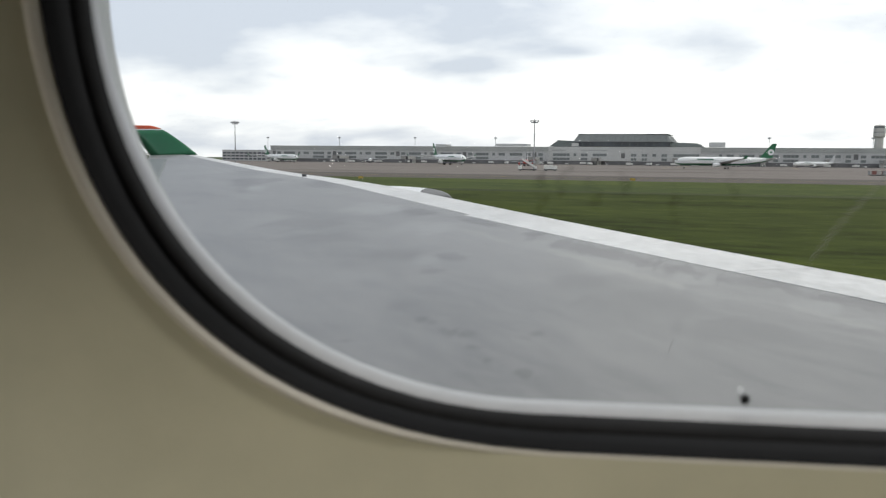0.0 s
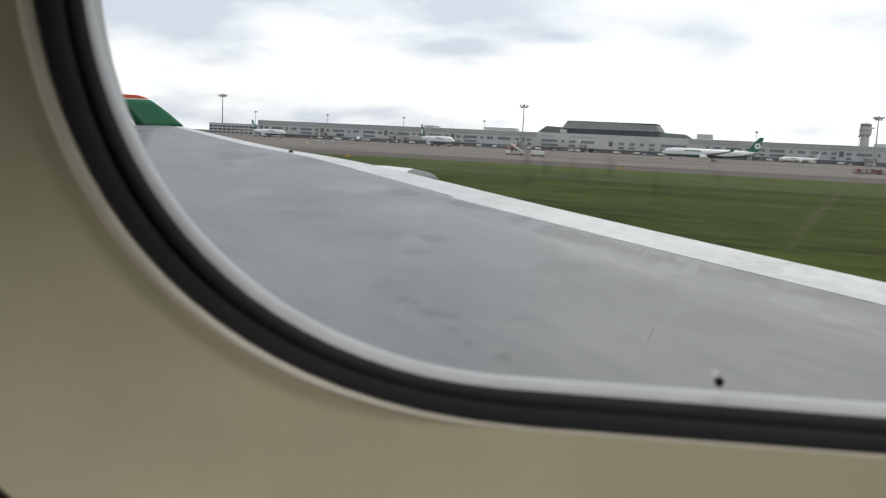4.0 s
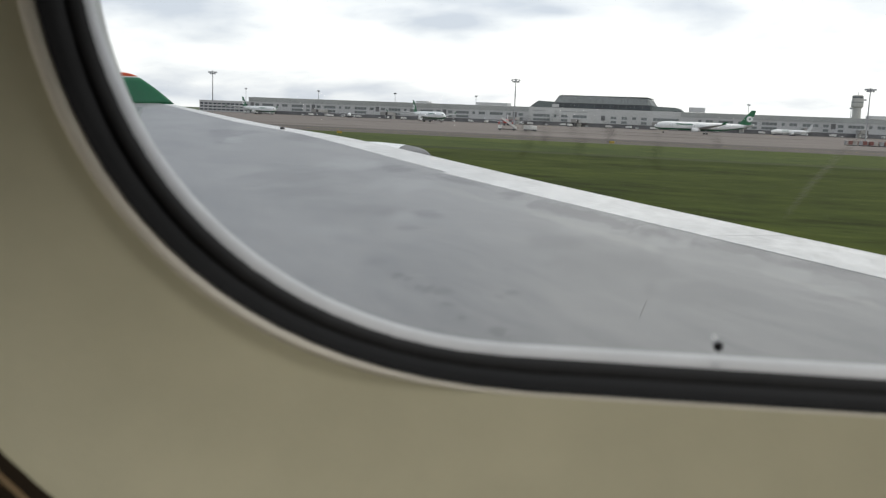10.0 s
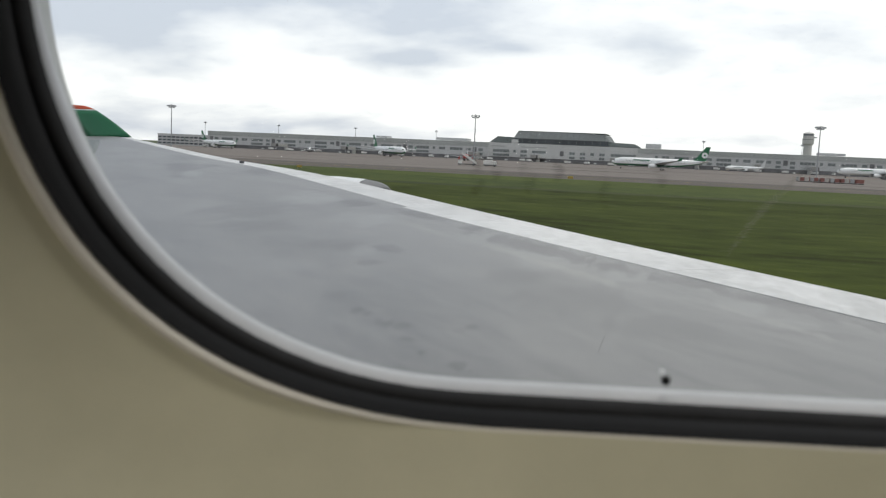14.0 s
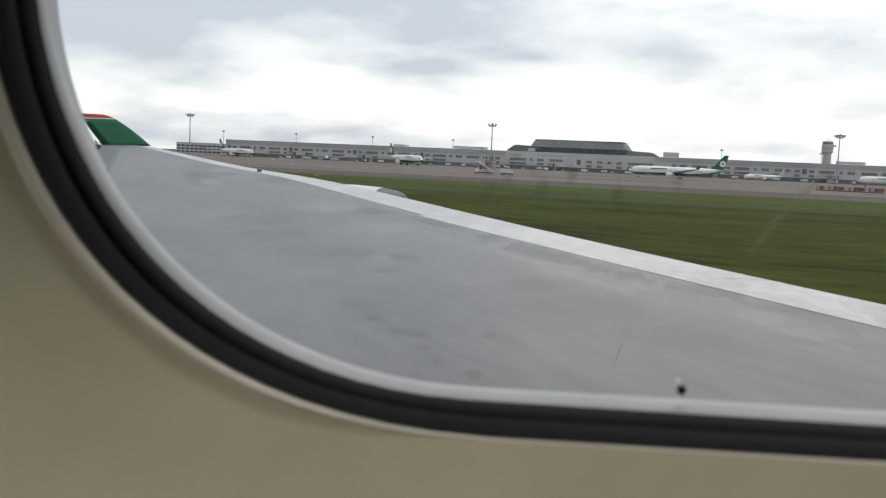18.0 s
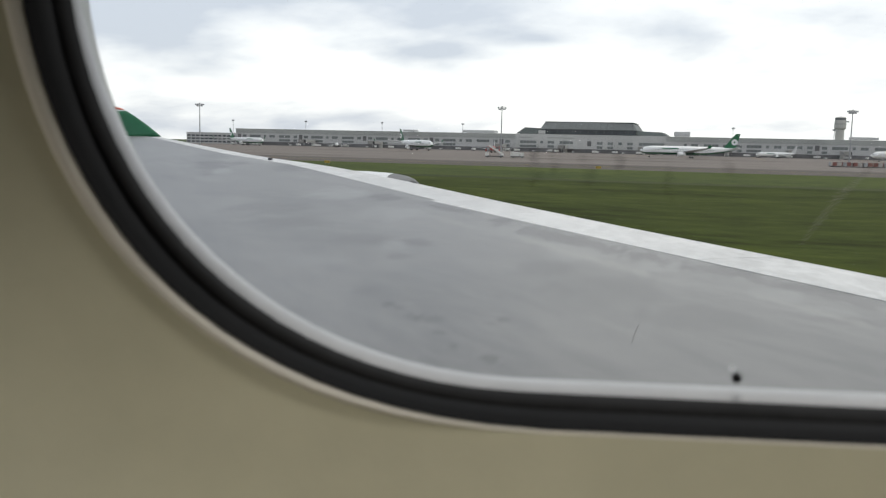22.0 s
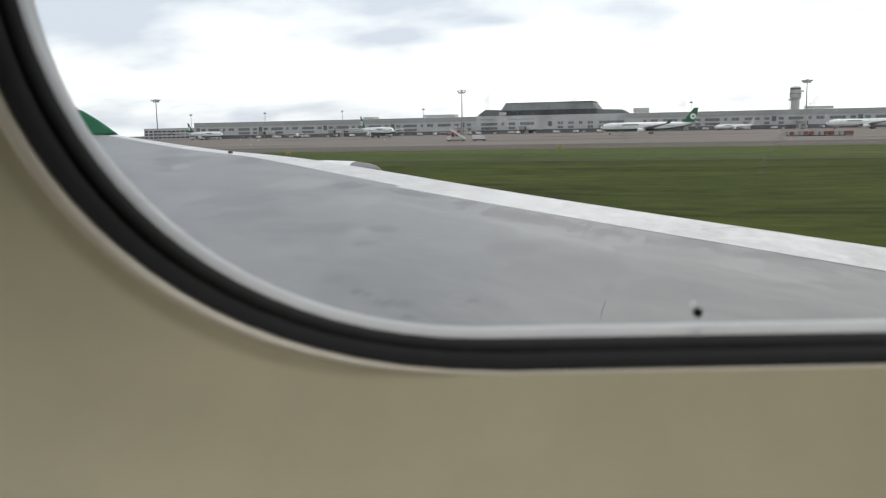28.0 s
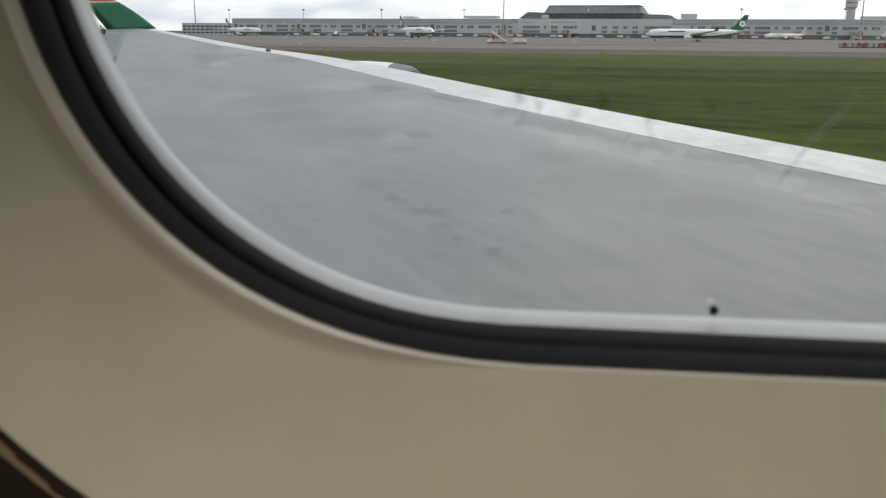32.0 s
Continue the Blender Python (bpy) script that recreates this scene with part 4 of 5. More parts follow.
    if disc:
        c = Vector((-0.455 * L, 0, cz + 0.75 * R + 0.062 * L))
        part("fin_disc", tube(c - Vector((0, 0.0068 * L, 0)), c + Vector((0, 0.0068 * L, 0)), 0.031 * L, seg=20), white_paint, e, "white round tail marking")
        part("fin_mark", tube(c - Vector((0, 0.0078 * L, 0)), c + Vector((0, 0.0078 * L, 0)), 0.010 * L, seg=10), green_paint, e, "small green centre mark")
    # lettering on the side stands as plain bars; cabin window line; cockpit glazing
    for s in (1, -1):
        part("title_bar", box(0.10 * L, 0.27 * L, s * R * 0.955, s * R * 0.985, cz + 0.30 * R, cz + 0.55 * R), title_green, e, "green title bar")
        for k in range(22):
            xx = 0.33 * L - k * 0.028 * L
            part("window", box(xx, xx + 0.010 * L, s * R * 0.985, s * R * 1.01, cz + 0.06 * R, cz + 0.17 * R), glass_bld, e)
        part("cockpit_window", box(0.466 * L, 0.480 * L, s * R * 0.30, s * R * 0.62, cz + 0.10 * R, cz + 0.34 * R), glass_bld, e)
    return e


skin_grey = M("grey_airliner_wing_paint", (0.46, 0.47, 0.48), 0.4, var=0.07, big=0.2, small=2)
title_green = M("green_lettering_paint", (0.03, 0.16, 0.09), 0.4, var=0.08)
LV_GREEN = (white_paint, green_paint, green_paint, True)
LV_WHITE = (white_paint, white_paint, skin_grey, False)
LV_RED = (truck_red, truck_red, white_paint, False)
LV_BLUE = (white_paint, blue_paint, blue_paint, False)
airliner(-1368, 566, 0, 70.7, 64.4, LV_GREEN, "white and green four-engined cargo jet parked before the hangar", 4, True)
airliner(-1222, 548, 180, 63.7, 60.3, LV_GREEN, "white and green twin-engined airliner parked on the apron")

airliner(-1522, 668, 90, 60, 52, LV_WHITE, "white airliner standing nose-in inside the dark hangar bay")

# ---------------------------------------------------------------- hangar and its annexes
hg = empty("hangar", "huge grey aircraft hangar with dark open bays and green sign", "hangar")
HX0, HX1, HY, HH, HD = -1571, -1376, 622, 37.5, 19.0
part("header_wall", box(HX0, HX1, HY, HY + 2, HD, HH), hangar_m, hg, "grey clad upper wall")
part("side_wall", box(HX1 - 2, HX1, HY + 2.01, HY + 100, 0.03, HH), hangar_m, hg)
part("side_wall", box(HX0, HX0 + 2, HY + 2.01, HY + 100, 0.03, HH), hangar_m, hg)
part("back_wall", box(HX0, HX1, HY + 100.01, HY + 102, 0.03, HH), hangar_m, hg)
part("roof", box(HX0 - 0.5, HX1 + 0.5, HY - 0.6, HY + 102.5, HH + 0.01, HH + 1.0, 0.1), hangar_m, hg, "flat roof with a pale edge")
# near-black panels: the shade deep in the open bays is put into their colour
part("interior", box(HX0 + 2.1, HX1 - 2.1, HY + 40, HY + 41, 0.03, HD + 4), hangar_dark, hg, "dark bay interior")
part("soffit", box(HX0 + 2.1, HX1 - 2.1, HY + 2.1, HY + 40, HD + 0.5, HD + 1.2), hangar_dark, hg)
bay = (HX1 - HX0 - 14) / 9.0
for k in range(9):
    x0 = HX1 - 14 - (k + 1) * bay
    if k in (2, 4, 6):
        continue
    leaf = part("hangar_door", box(x0 + 0.3, x0 + bay - 0.3, HY + 0.6, HY + 1.4, 0.03, HD - 0.05), hangar_lo, hg, "pale sliding door leaf")
    for i in range(3):
        xx = x0 + bay * (0.2 + 0.22 * i)
        part("door_vent", box(xx, xx + bay * 0.14, HY + 0.45, HY + 0.58, 1.0, 3.0), glass_bld, leaf)
part("corner_wall", box(HX1 - 14, HX1 - 2.01, HY + 0.3, HY + 1.6, 0.03, HD - 0.01), hangar_m, hg)
for k in range(8):
    xx = HX0 + 14 + k * 24.0
    part("high_window", box(xx, xx + 3.6, HY - 0.15, HY - 0.002, HH - 9.0, HH - 7.2), glass_bld, hg, "small dark high window")
for k in range(9):
    xx = HX0 + 72 + k * 4.7
    part("sign_bar", box(xx, xx + 3.9, HY - 0.35, HY - 0.01, HH - 11.2, HH - 6.6, 0.15), sign_green, hg, "green sign block")
for k in range(18):
    xx = HX0 + 6 + k * 10.8
    part("cladding_rib", box(xx, xx + 0.25, HY - 0.12, HY - 0.003, HD + 0.4, HH - 0.3), hangar_m, hg)


def block(name, label, cat, x0, x1, y0, y1, h, mat, floors=0, gl=None, group=""):
    b = empty(name, label, cat, (0, 0, 0), group)
    part("wall", box(x0, x1, y0, y1, 0.03, h), mat, b)
    part("parapet", box(x0 - 0.3, x1 + 0.3, y0 - 0.3, y1 + 0.3, h + 0.01, h + 0.7, 0.08), mat, b)
    for k in range(floors):
        z0 = 1.5 + k * (h - 2.0) / floors
        n = max(2, int((x1 - x0) / 6))
        for i in range(n):
            xx = x0 + (i + 0.15) * (x1 - x0) / n
            wb = part("window", box(xx, xx + 0.7 * (x1 - x0) / n, y0 - 0.12, y0 - 0.002, z0, z0 + 0.5 * (h - 2.0) / floors), gl or glass_bld, b)
            part("sill", box(xx - 0.1, xx + 0.7 * (x1 - x0) / n + 0.1, y0 - 0.30, y0 - 0.002, z0 - 0.25, z0 - 0.01), mat, wb)
    return b


block("workshop_annex", "pale stepped workshop beside the hangar", "building", -1373, -1359, 640, 700, 31, annex_m, 0)
block("office_annex", "pale low office building beside the hangar", "building", -1358.5, -1329, 632, 690, 20, annex_m, 2, mid_glass)
block("glazed_office", "dark glazed office block with a pale frame", "building", -1348, -1330, 700, 740, 31, glass_bld, 3, mid_glass)
block("store_building", "long low grey store building on the apron edge", "building", -1328, -1285, 640, 680, 13.5, hangar_m, 1)
block("low_shed", "low dark shed among service equipment", "building", -1281, -1263, 650, 664, 5.0, hangar_m, 1)

# ---------------------------------------------------------------- service vehicles
def service_truck(x, y, rz, body_m, label, kind_cat="truck"):
    t = empty("service_truck", label, kind_cat, (x, y, 0.03), "service vehicles")
    t.rotation_euler = (0, 0, radians(rz))
    part("chassis", box(-3.0, 3.0, -1.0, 1.0, 0.5, 0.9, 0.05), dark_metal, t)
    part("cab", box(1.3, 3.0, -1.05, 1.05, 0.91, 2.5, 0.25), body_m, t)
    part("windscreen", box(2.7, 3.03, -0.85, 0.85, 1.65, 2.25, 0.04), glass_bld, t)
    part("box_body", box(-3.0, 1.1, -1.1, 1.1, 0.91, 2.9, 0.06), body_m, t)
    for sx in (-2.0, 2.1):
        for sy in (-0.95, 0.95):
            wh = part("wheel", tube((sx, sy - 0.15, 0.45), (sx, sy + 0.15, 0.45), 0.45, seg=12), tyre, t)
            part("rim", tube((sx, sy - 0.17, 0.45), (sx, sy + 0.17, 0.45), 0.24, seg=10), steel_m, wh)
    return t


def baggage_cart(x, y, rz):
    t = empty("equipment_trolley", "low grey ground equipment trolley", "trolley", (x, y, 0.03), "ground equipment")
    t.rotation_euler = (0, 0, radians(rz))
    part("deck", box(-1.8, 1.8, -0.9, 0.9, 0.45, 0.65, 0.04), steel_m, t)
    part("frame", box(-1.8, -1.6, -0.9, 0.9, 0.66, 1.7, 0.03), steel_m, t)
    part("load", box(-1.4, 1.5, -0.75, 0.75, 0.66, 1.6, 0.08), truck_white, t)
    for sx in (-1.3, 1.3):
        for sy in (-0.85, 0.85):
            part("wheel", tube((sx, sy - 0.1, 0.25), (sx, sy + 0.1, 0.25), 0.25, seg=10), tyre, t)


rnd = random.Random(5)
for i, (x, y) in enumerate(((-1325, 610), (-1314, 604), (-1305, 616), (-1295, 606), (-1286, 612), (-1275, 607), (-1266, 618), (-1257, 606), (-1344, 552), (-1329, 556), (-1251, 540))):
    service_truck(x, y, rnd.uniform(0, 360), (truck_red if i == 6 else truck_white), "red box-bodied service truck" if i == 6 else "white box-bodied service truck")
for x, y in ((-1320, 600), (-1310, 600), (-1300, 598), (-1291, 600), (-1281, 601), (-1271, 600), (-1357, 548), (-1379, 548)):
    baggage_cart(x, y, rnd.uniform(-20, 20))


def stair_truck(x, y, rz, label):
    t = empty("passenger_stairs", label, "passenger stairs", (x, y, 0.03), "service vehicles")
    t.rotation_euler = (0, 0, radians(rz))
    part("chassis", box(-4.2, 4.2, -1.1, 1.1, 0.5, 0.9, 0.05), dark_metal, t)
    part("cab", box(2.4, 4.2, -1.1, 1.1, 0.91, 2.4, 0.2), truck_white, t)
    for k in range(12):
        f = k / 11
        part("step", box(-4.0 + 6.0 * f - 0.3, -4.0 + 6.0 * f + 0.3, -0.9, 0.9, 0.95 + 3.6 * f, 1.05 + 3.6 * f), steel_m, t)
    for sy in (-1.0, 1.0):
        v = [(-4.4, sy - .05, 0.9), (-4.4, sy + .05, 0.9), (2.6, sy + .05, 5.2), (2.6, sy - .05, 5.2), (-4.4, sy - .05, 1.9), (-4.4, sy + .05, 1.9), (2.6, sy + .05, 6.2), (2.6, sy - .05, 6.2)]
        mesh_ob("side_panel", v, [(0, 1, 2, 3), (4, 7, 6, 5), (0, 4, 5, 1), (3, 2, 6, 7), (0, 3, 7, 4), (1, 5, 6, 2)], truck_white, t, "white stair side panel")
    part("landing", box(2.5, 4.4, -1.0, 1.0, 4.5, 4.7), steel_m, t)
    part("strut", box(3.0, 3.3, -0.8, 0.8, 0.91, 4.49), steel_m, t)
    for sx in (-3.0, 3.2):
        for sy in (-1.0, 1.0):
            wh = part("wheel", tube((sx, sy - 0.15, 0.45), (sx, sy + 0.15, 0.45), 0.45, seg=12), tyre, t)
            part("rim", tube((sx, sy - 0.17, 0.45), (sx, sy + 0.17, 0.45), 0.24, seg=10), steel_m, wh)


stair_truck(-99, 408, 195, "white mobile passenger stairs parked on the apron")

# ---------------------------------------------------------------- towers and masts
ft = empty("marker_tower", "pale concrete radar tower with an overhanging head", "tower", (-1221, 702, 0))
part("shaft", box(-2.4, 2.4, -3, 3, 0.03, 28.2, 0.12), tower_m, ft)
part("head", box(2.41, 6.3, -3, 3, 23.0, 28.2, 0.15), tower_m, ft, "overhanging box head")
part("cap", box(-2.6, 6.5, -3.2, 3.2, 28.21, 28.9, 0.1), annex_m, ft)
part("dark_panel", box(2.9, 5.9, -3.12, -3.002, 23.9, 25.4), glass_bld, ft)
part("mark", tube((0, -3.1, 17.0), (0, -3.003, 17.0), 1.5, seg=18), glass_bld, ft, "round dark mark")
part("mark", box(-1.2, 1.2, -3.1, -3.003, 22.0, 23.0), glass_bld, ft)


def light_mast(x, y, h, crown, label):
    m = empty("light_mast", label, "light mast", (x, y, 0.03), "apron light masts")
    part("pole", tube((0, 0, 0), (0, 0, h), 0.42, 0.20, 10), steel_m, m)
    part("ring", tube((0, 0, h - 0.3), (0, 0, h - 0.05), crown * 0.62, crown * 0.62, 14), steel_m, m)
    part("hub", tube((0, 0, h - 1.3), (0, 0, h + 0.5), 0.34, 0.22, 8), steel_m, m)
    for k in range(12):
        a = 2 * math.pi * k / 12 + 0.2
        r, z = (crown * 0.95, h - 0.5) if k % 2 else (crown * 0.62, h - 1.25)
        c, q = math.cos(a) * r, math.sin(a) * r
        fl = part("floodlight", tube((c, q, z + 0.45), (c * 1.08, q * 1.08, z - 0.35), 0.22, 0.46, 8), steel_m, m)
        part("arm", tube((0, 0, z + 0.4), (c, q, z + 0.3), 0.07, seg=6), steel_m, fl)



light_mast(-1293, 640, 25, 1.4, "tall grey apron floodlight mast")
for x in (-470, -292, -110.5, 60, 240, 420):
    light_mast(x, 470, 26.0, 2.3, "tall grey apron floodlight mast with a wide ring head")
for k in range(10):
    light_mast(-580 + k * 99, 1010, 30, 1.5, "slender floodlight mast behind the terminal")

# ---------------------------------------------------------------- terminal
tm = empty("terminal_building", "long grey terminal with dark window bands and flat roof", "terminal")
TX0, TX1, TY, TH = -530, 300, 930, 17.6
part("wall", box(TX0, TX1, TY, TY + 60, 0.03, TH), term_m, tm, "pale grey panelled wall")
part("fascia", box(TX0 - 0.3, TX1 + 0.3, TY - 0.7, TY - 0.02, 13.4, TH), fascia_m, tm, "grey-green fascia under the roof")
part("roof_edge", box(TX0 - 0.6, TX1 + 0.6, TY - 0.9, TY + 61, TH + 0.01, TH + 0.7, 0.12), fascia_m, tm, "flat grey roof edge")
part("ground_floor", box(TX0 + 1, TX1 - 1, TY - 0.6, TY - 0.01, 0.03, 3.9), low_glass, tm, "grey glazed ground floor")


def window_run(parent, a, b, z0, z1, y, lab=""):
    """A row of windows between a and b with narrow mullions and a sill."""
    n = max(1, round((b - a) / 3.4))
    w = (b - a) / n
    for i in range(n):
        pw = part("window", box(a + i * w + 0.15, a + (i + 1) * w - 0.15, y - 0.22, y - 0.004, z0, z1), band_glass, parent, lab)
        part("sill", box(a + i * w, a + (i + 1) * w, y - 0.34, y - 0.004, z0 - 0.22, z0 - 0.01), term_m, pw)


UP, LOW = (8.8, 11.5), (4.7, 7.1)
for k in range(-1, 11):
    for a, b2, rows in ((0, 4, 0), (6, 11, 3), (15, 29, 3), (33, 36, 1), (40, 47, 1), (52, 66, 3), (70, 75, 3)):
        xa, xb = -451 + 77 * k + a, -451 + 77 * k + b2
        if xa < TX0 + 2 or xb > TX1 - 2 or (xb > -204 and xa < -49):
            continue
        if rows == 0:
            part("stair_glazing", box(xa, xb, TY - 0.3, TY - 0.004, 7.4, 12.4), low_glass, tm, "tall dark stair glazing")
        if rows & 1:
            window_run(tm, xa, xb, *UP, TY)
        if rows & 2 and (k * 5 + a) % 4 != 2:
            window_run(tm, xa, xb, *LOW, TY)
    if -451 + 77 * k > TX0 + 2:
        part("pier", box(-453 + 77 * k, -452 + 77 * k, TY - 0.9, TY - 0.005, 4.0, 13.38), term_m, tm)
for xx, w, h in ((-262, 34, 2.6), (-43, 15, 4.6), (-330, 12, 1.8), (120, 24, 2.4), (214, 16, 3.0)):
    part("roof_box", box(xx, xx + w, TY + 6, TY + 24, TH + 1.22, TH + 1.2 + h, 0.2), term_m, tm)
block("far_wing_building", "pale distant terminal wing behind the apron", "building", -640, -546, 1000, 1050, 13, term_m, 3)
block("concourse_wing", "low dark glazed concourse beyond the terminal", "building", 304, 470, 940, 985, 10, glass_bld, 2, mid_glass)
# the departure hall with a high sloped roof
hall = empty("departure_hall", "broad hall with dark sloping metal roof above the terminal", "hall", (-128, 0, 0))
HB = TH + 1.25
rs = []
for x, z in ((-75, HB + 0.3), (-67, HB + 6.4), (-48, HB + 5.6), (0, HB + 5.2), (48, HB + 4.4), (73, HB + 3.6), (78, HB + 0.3)):
    rs.append([(x, TY + 3, HB), (x, TY + 7, z), (x, TY + 80, z), (x, TY + 92, HB)])
lofted("roof", rs, term_roof, hall, "dark sloped roof", caps=True, smooth=False)
part("clerestory", box(-48, 48, TY + 2.2, TY + 2.9, HB + 0.02, HB + 4.9), glass_bld, hall, "dark clerestory glazing")
for k in range(13):
    part("mullion", box(-48.2 + k * 8, -47.8 + k * 8, TY + 2.0, TY + 2.19, HB + 0.02, HB + 4.9), term_roof, hall)
rs = []
for x, z in ((-49.5, HB + 5.1), (-45, HB + 12.2), (0, HB + 12.4), (44.5, HB + 11.6), (49, HB + 5.1)):
    rs.append([(x, TY + 1.2, HB + 4.95), (x, TY + 5, z), (x, TY + 72, z), (x, TY + 82, HB + 4.95)])
lofted("upper_roof", rs, roof_grey, hall, "raised middle roof with grey metal front", caps=True, smooth=False)
part("roof_ridge", box(-45.5, 45, TY + 4.6, TY + 71, HB + 12.42, HB + 12.8, 0.1), term_roof, hall)
for k in range(15):
    part("roof_seam", tube((-46 + k * 6.5, TY + 1.5, HB + 5.6), (-43.4 + k * 6.2, TY + 4.7, HB + 11.5), 0.14, seg=6), term_roof, hall)
part("roof_box", box(-51, -44, TY - 0.8, TY + 1.1, HB + 0.02, HB + 3.4, 0.1), hall_wall, hall, "small pale box on the roof edge")
part("facade", box(-75, 78, TY - 1.4, TY - 0.95, 3.9, TH + 0.9), hall_wall, hall, "pale panelled front of the hall")
for a, b2, rows in ((-70, -52.5, 3), (-48.5, -45.6, 1), (-41, -34, 3), (-29, -14.5, 1), (9.7, 15.5, 3), (20.4, 26, 3), (31, 35, 1), (40, 45.6, 3), (51.5, 76.5, 1)):
    if rows & 1:
        window_run(hall, a, b2, *UP, TY - 1.4)
    if rows & 2:
        window_run(hall, a, b2, *LOW, TY - 1.4)
part("stair_glazing", box(0, 4, TY - 1.6, TY - 1.404, 7.0, 12.0), low_glass, hall, "tall dark stair glazing")
for a, b2 in ((-71, -57), (-41, -14)):
    part("sign_bar", box(a, b2, TY - 1.52, TY - 1.404, 14.2, 15.4), fascia_m, hall, "faint long sign bar")
part("canopy", box(-30, -14, TY - 9, TY - 1.41, 3.9, 5.6, 0.2), hall_wall, hall, "pale entrance canopy")
# control tower
ct = empty("control_tower", "pale control tower with a dark glazed cab", "control tower", (124, 1060, 2.6))
part("shaft", tube((0, 0, -2.6), (0, 0, 28.0), 4.9, 4.3, 16), tower_m, ct)
part("collar", tube((0, 0, 28.01), (0, 0, 30.0), 4.4, 6.0, 16), tower_m, ct)
part("drum", tube((0, 0, 30.01), (0, 0, 38.6), 6.0, 5.8, 16), tower_m, ct, "pale drum below the cab")
part("gallery", tube((0, 0, 34.0), (0, 0, 34.6), 6.4, 6.4, 16), band_glass, ct, "dark gallery band")
part("cab", tube((0, 0, 38.61), (0, 0, 40.6), 5.3, 5.7, 16), mid_glass, ct, "grey glazed cab")
part("roof", tube((0, 0, 40.61), (0, 0, 42.0), 6.0, 4.0, 16), tower_m, ct)
part("balcony", box(5.6, 8.4, -1.6, 1.6, 36.2, 37.6, 0.1), steel_m, ct)
part("aerial", tube((0, 0, 42.01), (0, 0, 46), 0.25, 0.1, 6), steel_m, ct)

airliner(-452, 812, -30, 64, 58, LV_GREEN, "white and green airliner at a gate by the terminal's end")
airliner(-378, 868, -68, 38, 34, LV_WHITE, "small white airliner at a terminal gate")
airliner(-250, 742, -48, 70, 64, LV_GREEN, "white and green wide-bodied airliner facing the runway")
airliner(-172, 705, -80, 40, 35, LV_RED, "red narrow-bodied airliner standing on the apron")
airliner(-19, 628, 180, 63.7, 60.3, LV_GREEN, "white and green twin-engined airliner on the terminal apron")
airliner(50, 862, 212, 42, 36, LV_WHITE, "small white airliner at a terminal gate")
airliner(140, 742, 180, 62, 58, LV_WHITE, "white wide-bodied airliner on the apron")
airliner(230, 866, 250, 54, 48, LV_BLUE, "white airliner with a blue tail at a gate")


def jet_bridge(x, label):
    j = empty("jet_bridge", label, "jet bridge", (x, TY - 1.0, 0.03), "jet bridges")
    part("tunnel", box(-1.6, 1.6, -30, 0, 4.2, 7.0, 0.1), annex_m, j)
    part("cab", box(-2.4, 3.4, -35, -30.01, 3.9, 7.4, 0.2), hangar_m, j)
    part("bellows", box(3.41, 4.2, -34.4, -30.6, 4.1, 7.1, 0.1), dark_metal, j)
    part("rotunda", tube((0, 1.0 - 3.0, 0), (0, 1.0 - 3.0, 7.6), 2.2, seg=14), annex_m, j)
    leg = part("drive_leg", box(-0.4, 0.4, -26.4, -25.6, 0.8, 4.19), steel_m, j)
    for sx in (-0.9, 0.9):
        part("wheel", tube((sx - 0.2, -26, 0.5), (sx + 0.2, -26, 0.5), 0.5, seg=12), tyre, leg)
    for k in range(8):
        part("window", box(-1.68, -1.602, -28 + k * 3.2, -26.4 + k * 3.2, 5.4, 6.3), band_glass, j)


for k, x in enumerate((-498, -432, -352, -300, -214, -150, -72, 8, 64, 112, 168, 262)):
    jet_bridge(x, "grey jet bridge reaching out from the terminal")
for k in range(44):
    xx = -505 + k * 15 + rnd.uniform(-6, 6)
    if k % 3 == 1:
        baggage_cart(xx, rnd.uniform(880, 905), rnd.uniform(0, 180))
    else:
        service_truck(xx, rnd.uniform(835, 908), rnd.uniform(0, 360), truck_white, "white box-bodied service truck")

service_truck(-89, 412, 8, truck_white, "white box-bodied service truck beside the stairs")
stair_truck(122, 470, 170, "white mobile passenger stairs parked on the apron")


def container(x, y, rz, mat, lab):
    c = empty("cargo_container", lab, "container", (x, y, 0.03), "row of cargo containers")
    c.rotation_euler = (0, 0, radians(rz))
    v = [(-0.78, -0.75, 0.5), (0.5, -0.75, 0.5), (0.78, -0.75, 0.85), (0.78, -0.75, 2.0), (-0.78, -0.75, 2.0)]
    v += [(a, 0.75, b) for a, _, b in v]
    mesh_ob("body", v, [(0, 1, 2, 3, 4), (9, 8, 7, 6, 5)] + [(k, 5 + k, 5 + (k + 1) % 5, (k + 1) % 5) for k in range(5)], mat, c)
    part("base", box(-0.8, 0.8, -0.8, 0.8, 0.34, 0.49, 0.03), steel_m, c)
    for sx in (-0.55, 0.55):
        for sy in (-0.65, 0.65):
            part("wheel", tube((sx, sy - 0.08, 0.17), (sx, sy + 0.08, 0.17), 0.17, seg=10), tyre, c)


kinds = ((box_red, "dull red cargo container on a dolly"), (steel_m, "dented metal cargo container on a dolly"), (box_white, "off-white cargo container on a dolly"))
for k in range(39):
    m, lab = kinds[(k * 5 + k // 4) % 3]
    container(46 + (k % 13) * 1.95 + rnd.uniform(-0.25, 0.25), 404 + 5 * (k // 13) + rnd.uniform(-0.8, 0.8), rnd.uniform(-14, 14), m, lab)

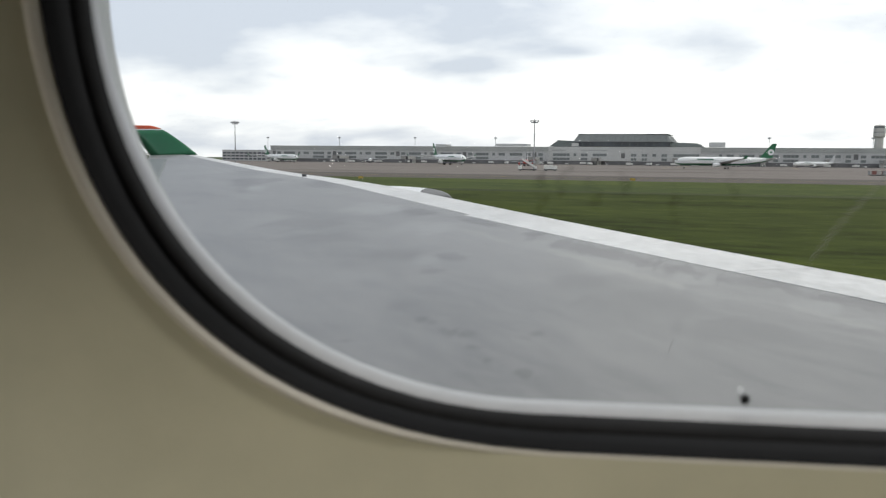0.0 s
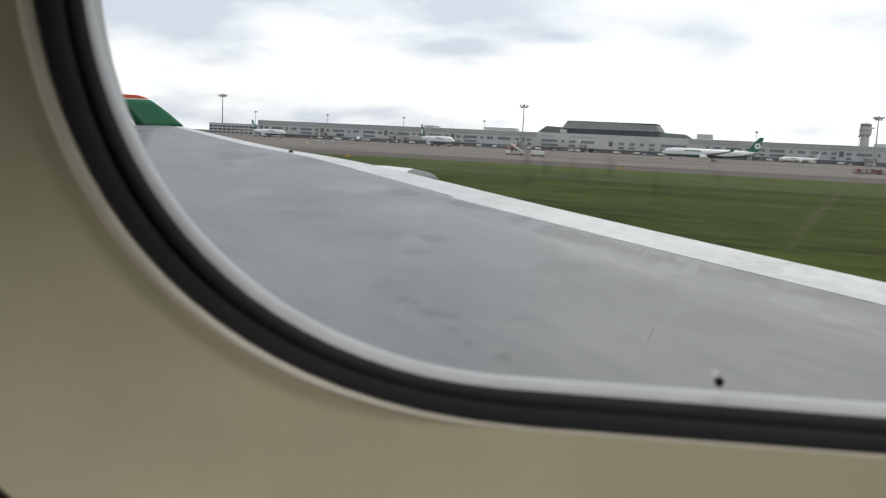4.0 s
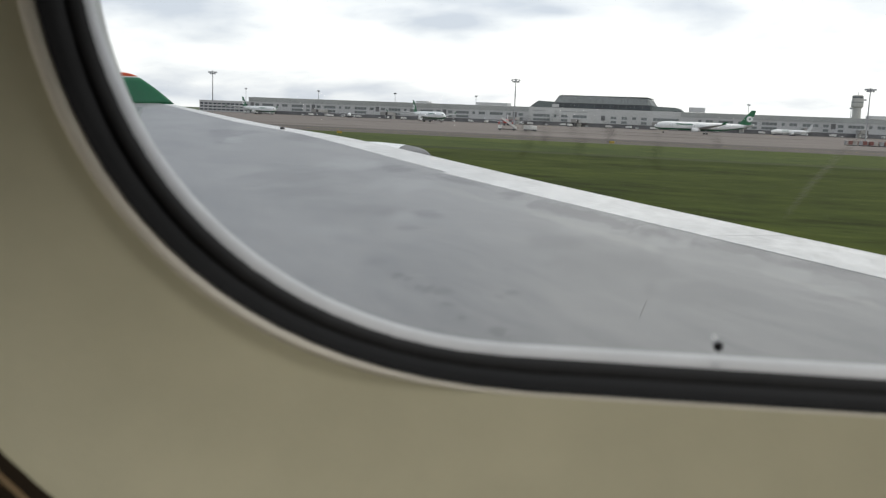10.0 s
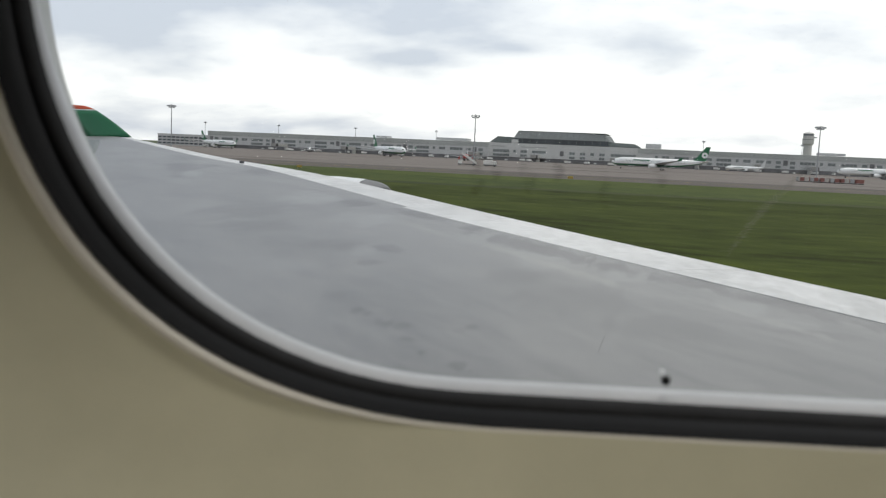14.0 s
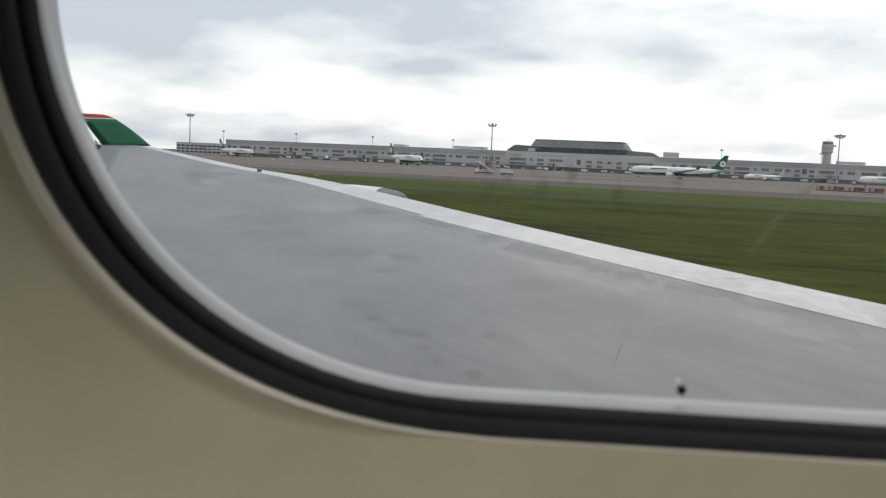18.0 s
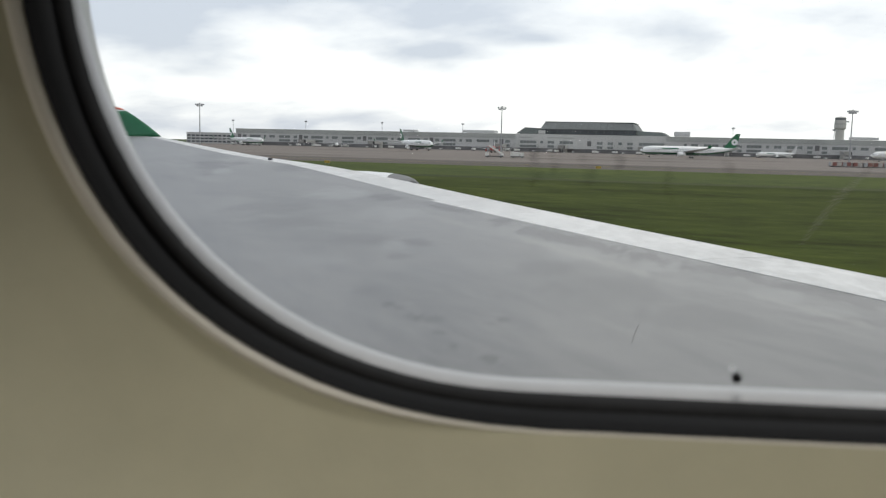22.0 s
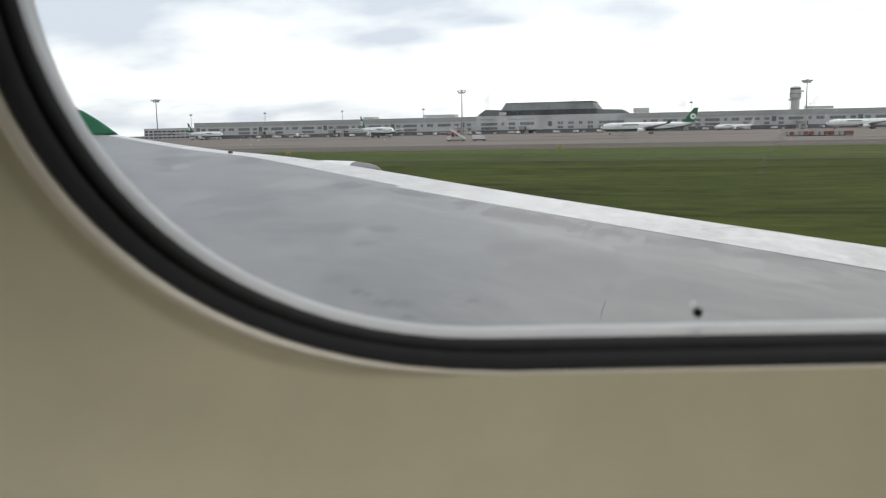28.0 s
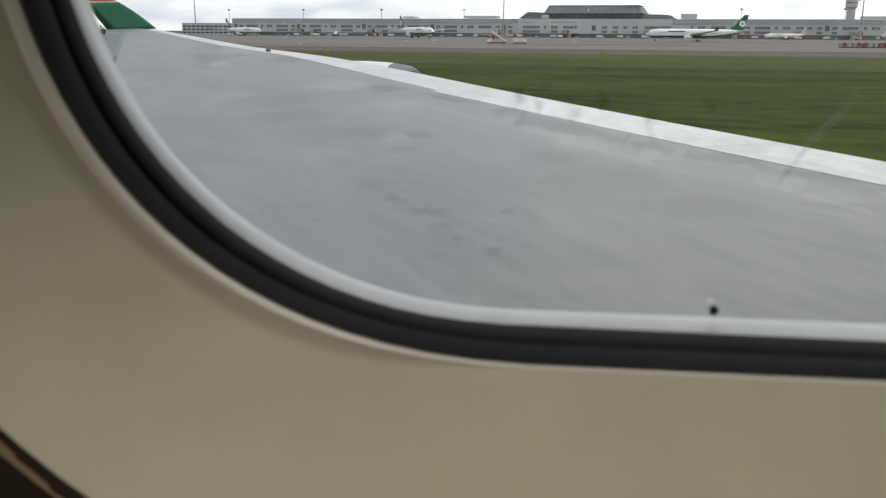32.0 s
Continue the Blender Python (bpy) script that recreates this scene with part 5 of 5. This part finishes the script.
# older terminal with swept roofs, farther along
for i, (x, m, lab) in enumerate(((1120, truck_white, "old terminal block under a swept white roof"), (1290, roof_tan, "old terminal block under a swept tan roof"))):
    ot = empty("old_terminal", lab, "terminal", (x, 1000, 0), "old terminals")
    part("hall", box(-60, 60, -10, 60, 0.03, 14), annex_m, ot)
    rs = []
    for k in range(13):
        f = k / 12 * 2 - 1
        z = 17 + 15 * abs(f) ** 2.2
        rs.append([(f * 70, -18, z), (f * 70, 66, z), (f * 70, 66, z + 1.0), (f * 70, -18, z + 1.0)])
    lofted("roof", rs, m, ot, "swept upturned roof", caps=True, smooth=False)
    for sx in (-62, 62):
        for yy in (-12, 20, 56):
            part("pier", box(sx - 1.5, sx + 1.5, yy - 1.5, yy + 1.5, 0.03, 28), annex_m, ot)

# ---------------------------------------------------------------- trees
def tree_mesh(seed, h, w):
    r = random.Random(seed)
    tb = tube((0, 0, 0), (r.uniform(-.3, .3), 0, h * 0.55), 0.28, 0.14, 7)
    for k in range(6):
        a, z0 = r.uniform(0, 6.28), h * r.uniform(0.22, 0.5)
        tb = merge(tb, tube((0, 0, z0), (math.cos(a) * w * 0.32, math.sin(a) * w * 0.32, z0 + h * r.uniform(0.12, 0.25)), 0.10, 0.04, 5))
    verts, faces = [], []
    for k in range(330):
        a, u = r.uniform(0, 6.28), r.random()
        zz2 = h * (0.16 + 0.84 * u)
        rad = w * 0.5 * (math.sin(math.pi * (0.12 + 0.80 * u)) ** 0.8) * math.sqrt(r.random()) * r.uniform(0.75, 1.15)
        c = Vector((math.cos(a) * rad, math.sin(a) * rad, zz2))
        s = r.uniform(0.28, 0.62) * (w / 8)
        ax = [Vector((r.gauss(0, 1), r.gauss(0, 1), r.gauss(0, 1))).normalized() * s * r.uniform(0.6, 1.3) for _ in range(3)]
        b0 = len(verts)
        verts += [c + ax[0], c - ax[0], c + ax[1], c - ax[1], c + ax[2], c - ax[2]]
        faces += [(b0 + i, b0 + j, b0 + k2) for i in (0, 1) for j in (2, 3) for k2 in (4, 5)]
    return tb, verts, faces


protos = []
for i, (h, w, lm) in enumerate(((14, 9, leaf_a), (11.5, 8.5, leaf_b), (16.5, 8, leaf_a), (12.5, 10.5, leaf_a), (10, 8, leaf_b))):
    t = empty("tree", "dark green broadleaf tree in the belt behind the grass", "tree", (-1255 + 6 * i, 724, 0), "belt of trees")
    tb, v, f = tree_mesh(i + 3, h, w)
    part("trunk", tb, bark, t)
    mesh_ob("crown", v, f, lm, t, "uneven crown of small leaf clumps")
    protos.append(t)
rt = random.Random(11)
for k in range(150):
    x = -1330 + 720 * k / 149 + rt.uniform(-3, 3)
    y = rt.uniform(722, 742) if k % 2 else rt.uniform(746, 770)
    s = rt.uniform(0.75, 1.15) * (1.0 if x < -720 else max(0.5, 1.0 - (x + 720) * 0.005))
    c = copy_thing(protos[k % 5], pose(x, y, 0, 0, 0, rt.uniform(0, 360)))
    c.scale = (s, s, s * rt.uniform(0.85, 1.12))
# the wood behind, in one piece
verts, faces = [], []
for k in range(26000):
    x = rt.uniform(-1700, 900) if k % 3 else rt.uniform(-900, -545)
    if x > -600:
        y, top = rt.uniform(1090, 1180), 11
    elif x < -1365:
        y, top = rt.uniform(800, 860), 12
    else:
        y, top = rt.uniform(772, 830), 13.5
    hh = top * (0.42 + 0.40 * (0.5 + noise.noise(Vector((x * 0.045, y * 0.006, 0)))) + 0.55 * max(0, noise.noise(Vector((x * 0.19, y * 0.02, 4)))) + 0.30 * max(0, noise.noise(Vector((x * 0.55, y * 0.03, 9)))))
    c = Vector((x, y, rt.uniform(0.2, hh)))
    s = rt.uniform(0.5, 1.25)
    ax = [Vector((rt.gauss(0, 1), rt.gauss(0, 1), rt.gauss(0, 1))).normalized() * s * rt.uniform(0.6, 1.3) for _ in range(3)]
    b0 = len(verts)
    verts += [c + ax[0], c - ax[0], c + ax[1], c - ax[1], c + ax[2], c - ax[2]]
    faces += [(b0 + i, b0 + j, b0 + k2) for i in (0, 1) for j in (2, 3) for k2 in (4, 5)]
tagged(mesh_ob("woodland", verts, faces, leaf_a), "dense dark woodland behind the airfield", "wood", kind="stuff")

# the aircraft stands nose up and a touch port wing high, so the field lies tilted by those angles to it
FIELD = Matrix.Rotation(radians(1.2), 4, "Y") @ Matrix.Rotation(radians(-0.43), 4, "X")
for ob in list(scene.objects):
    if ob not in OUTSIDE_FROM and ob.parent is None:
        ob.matrix_basis = FIELD @ ob.matrix_basis
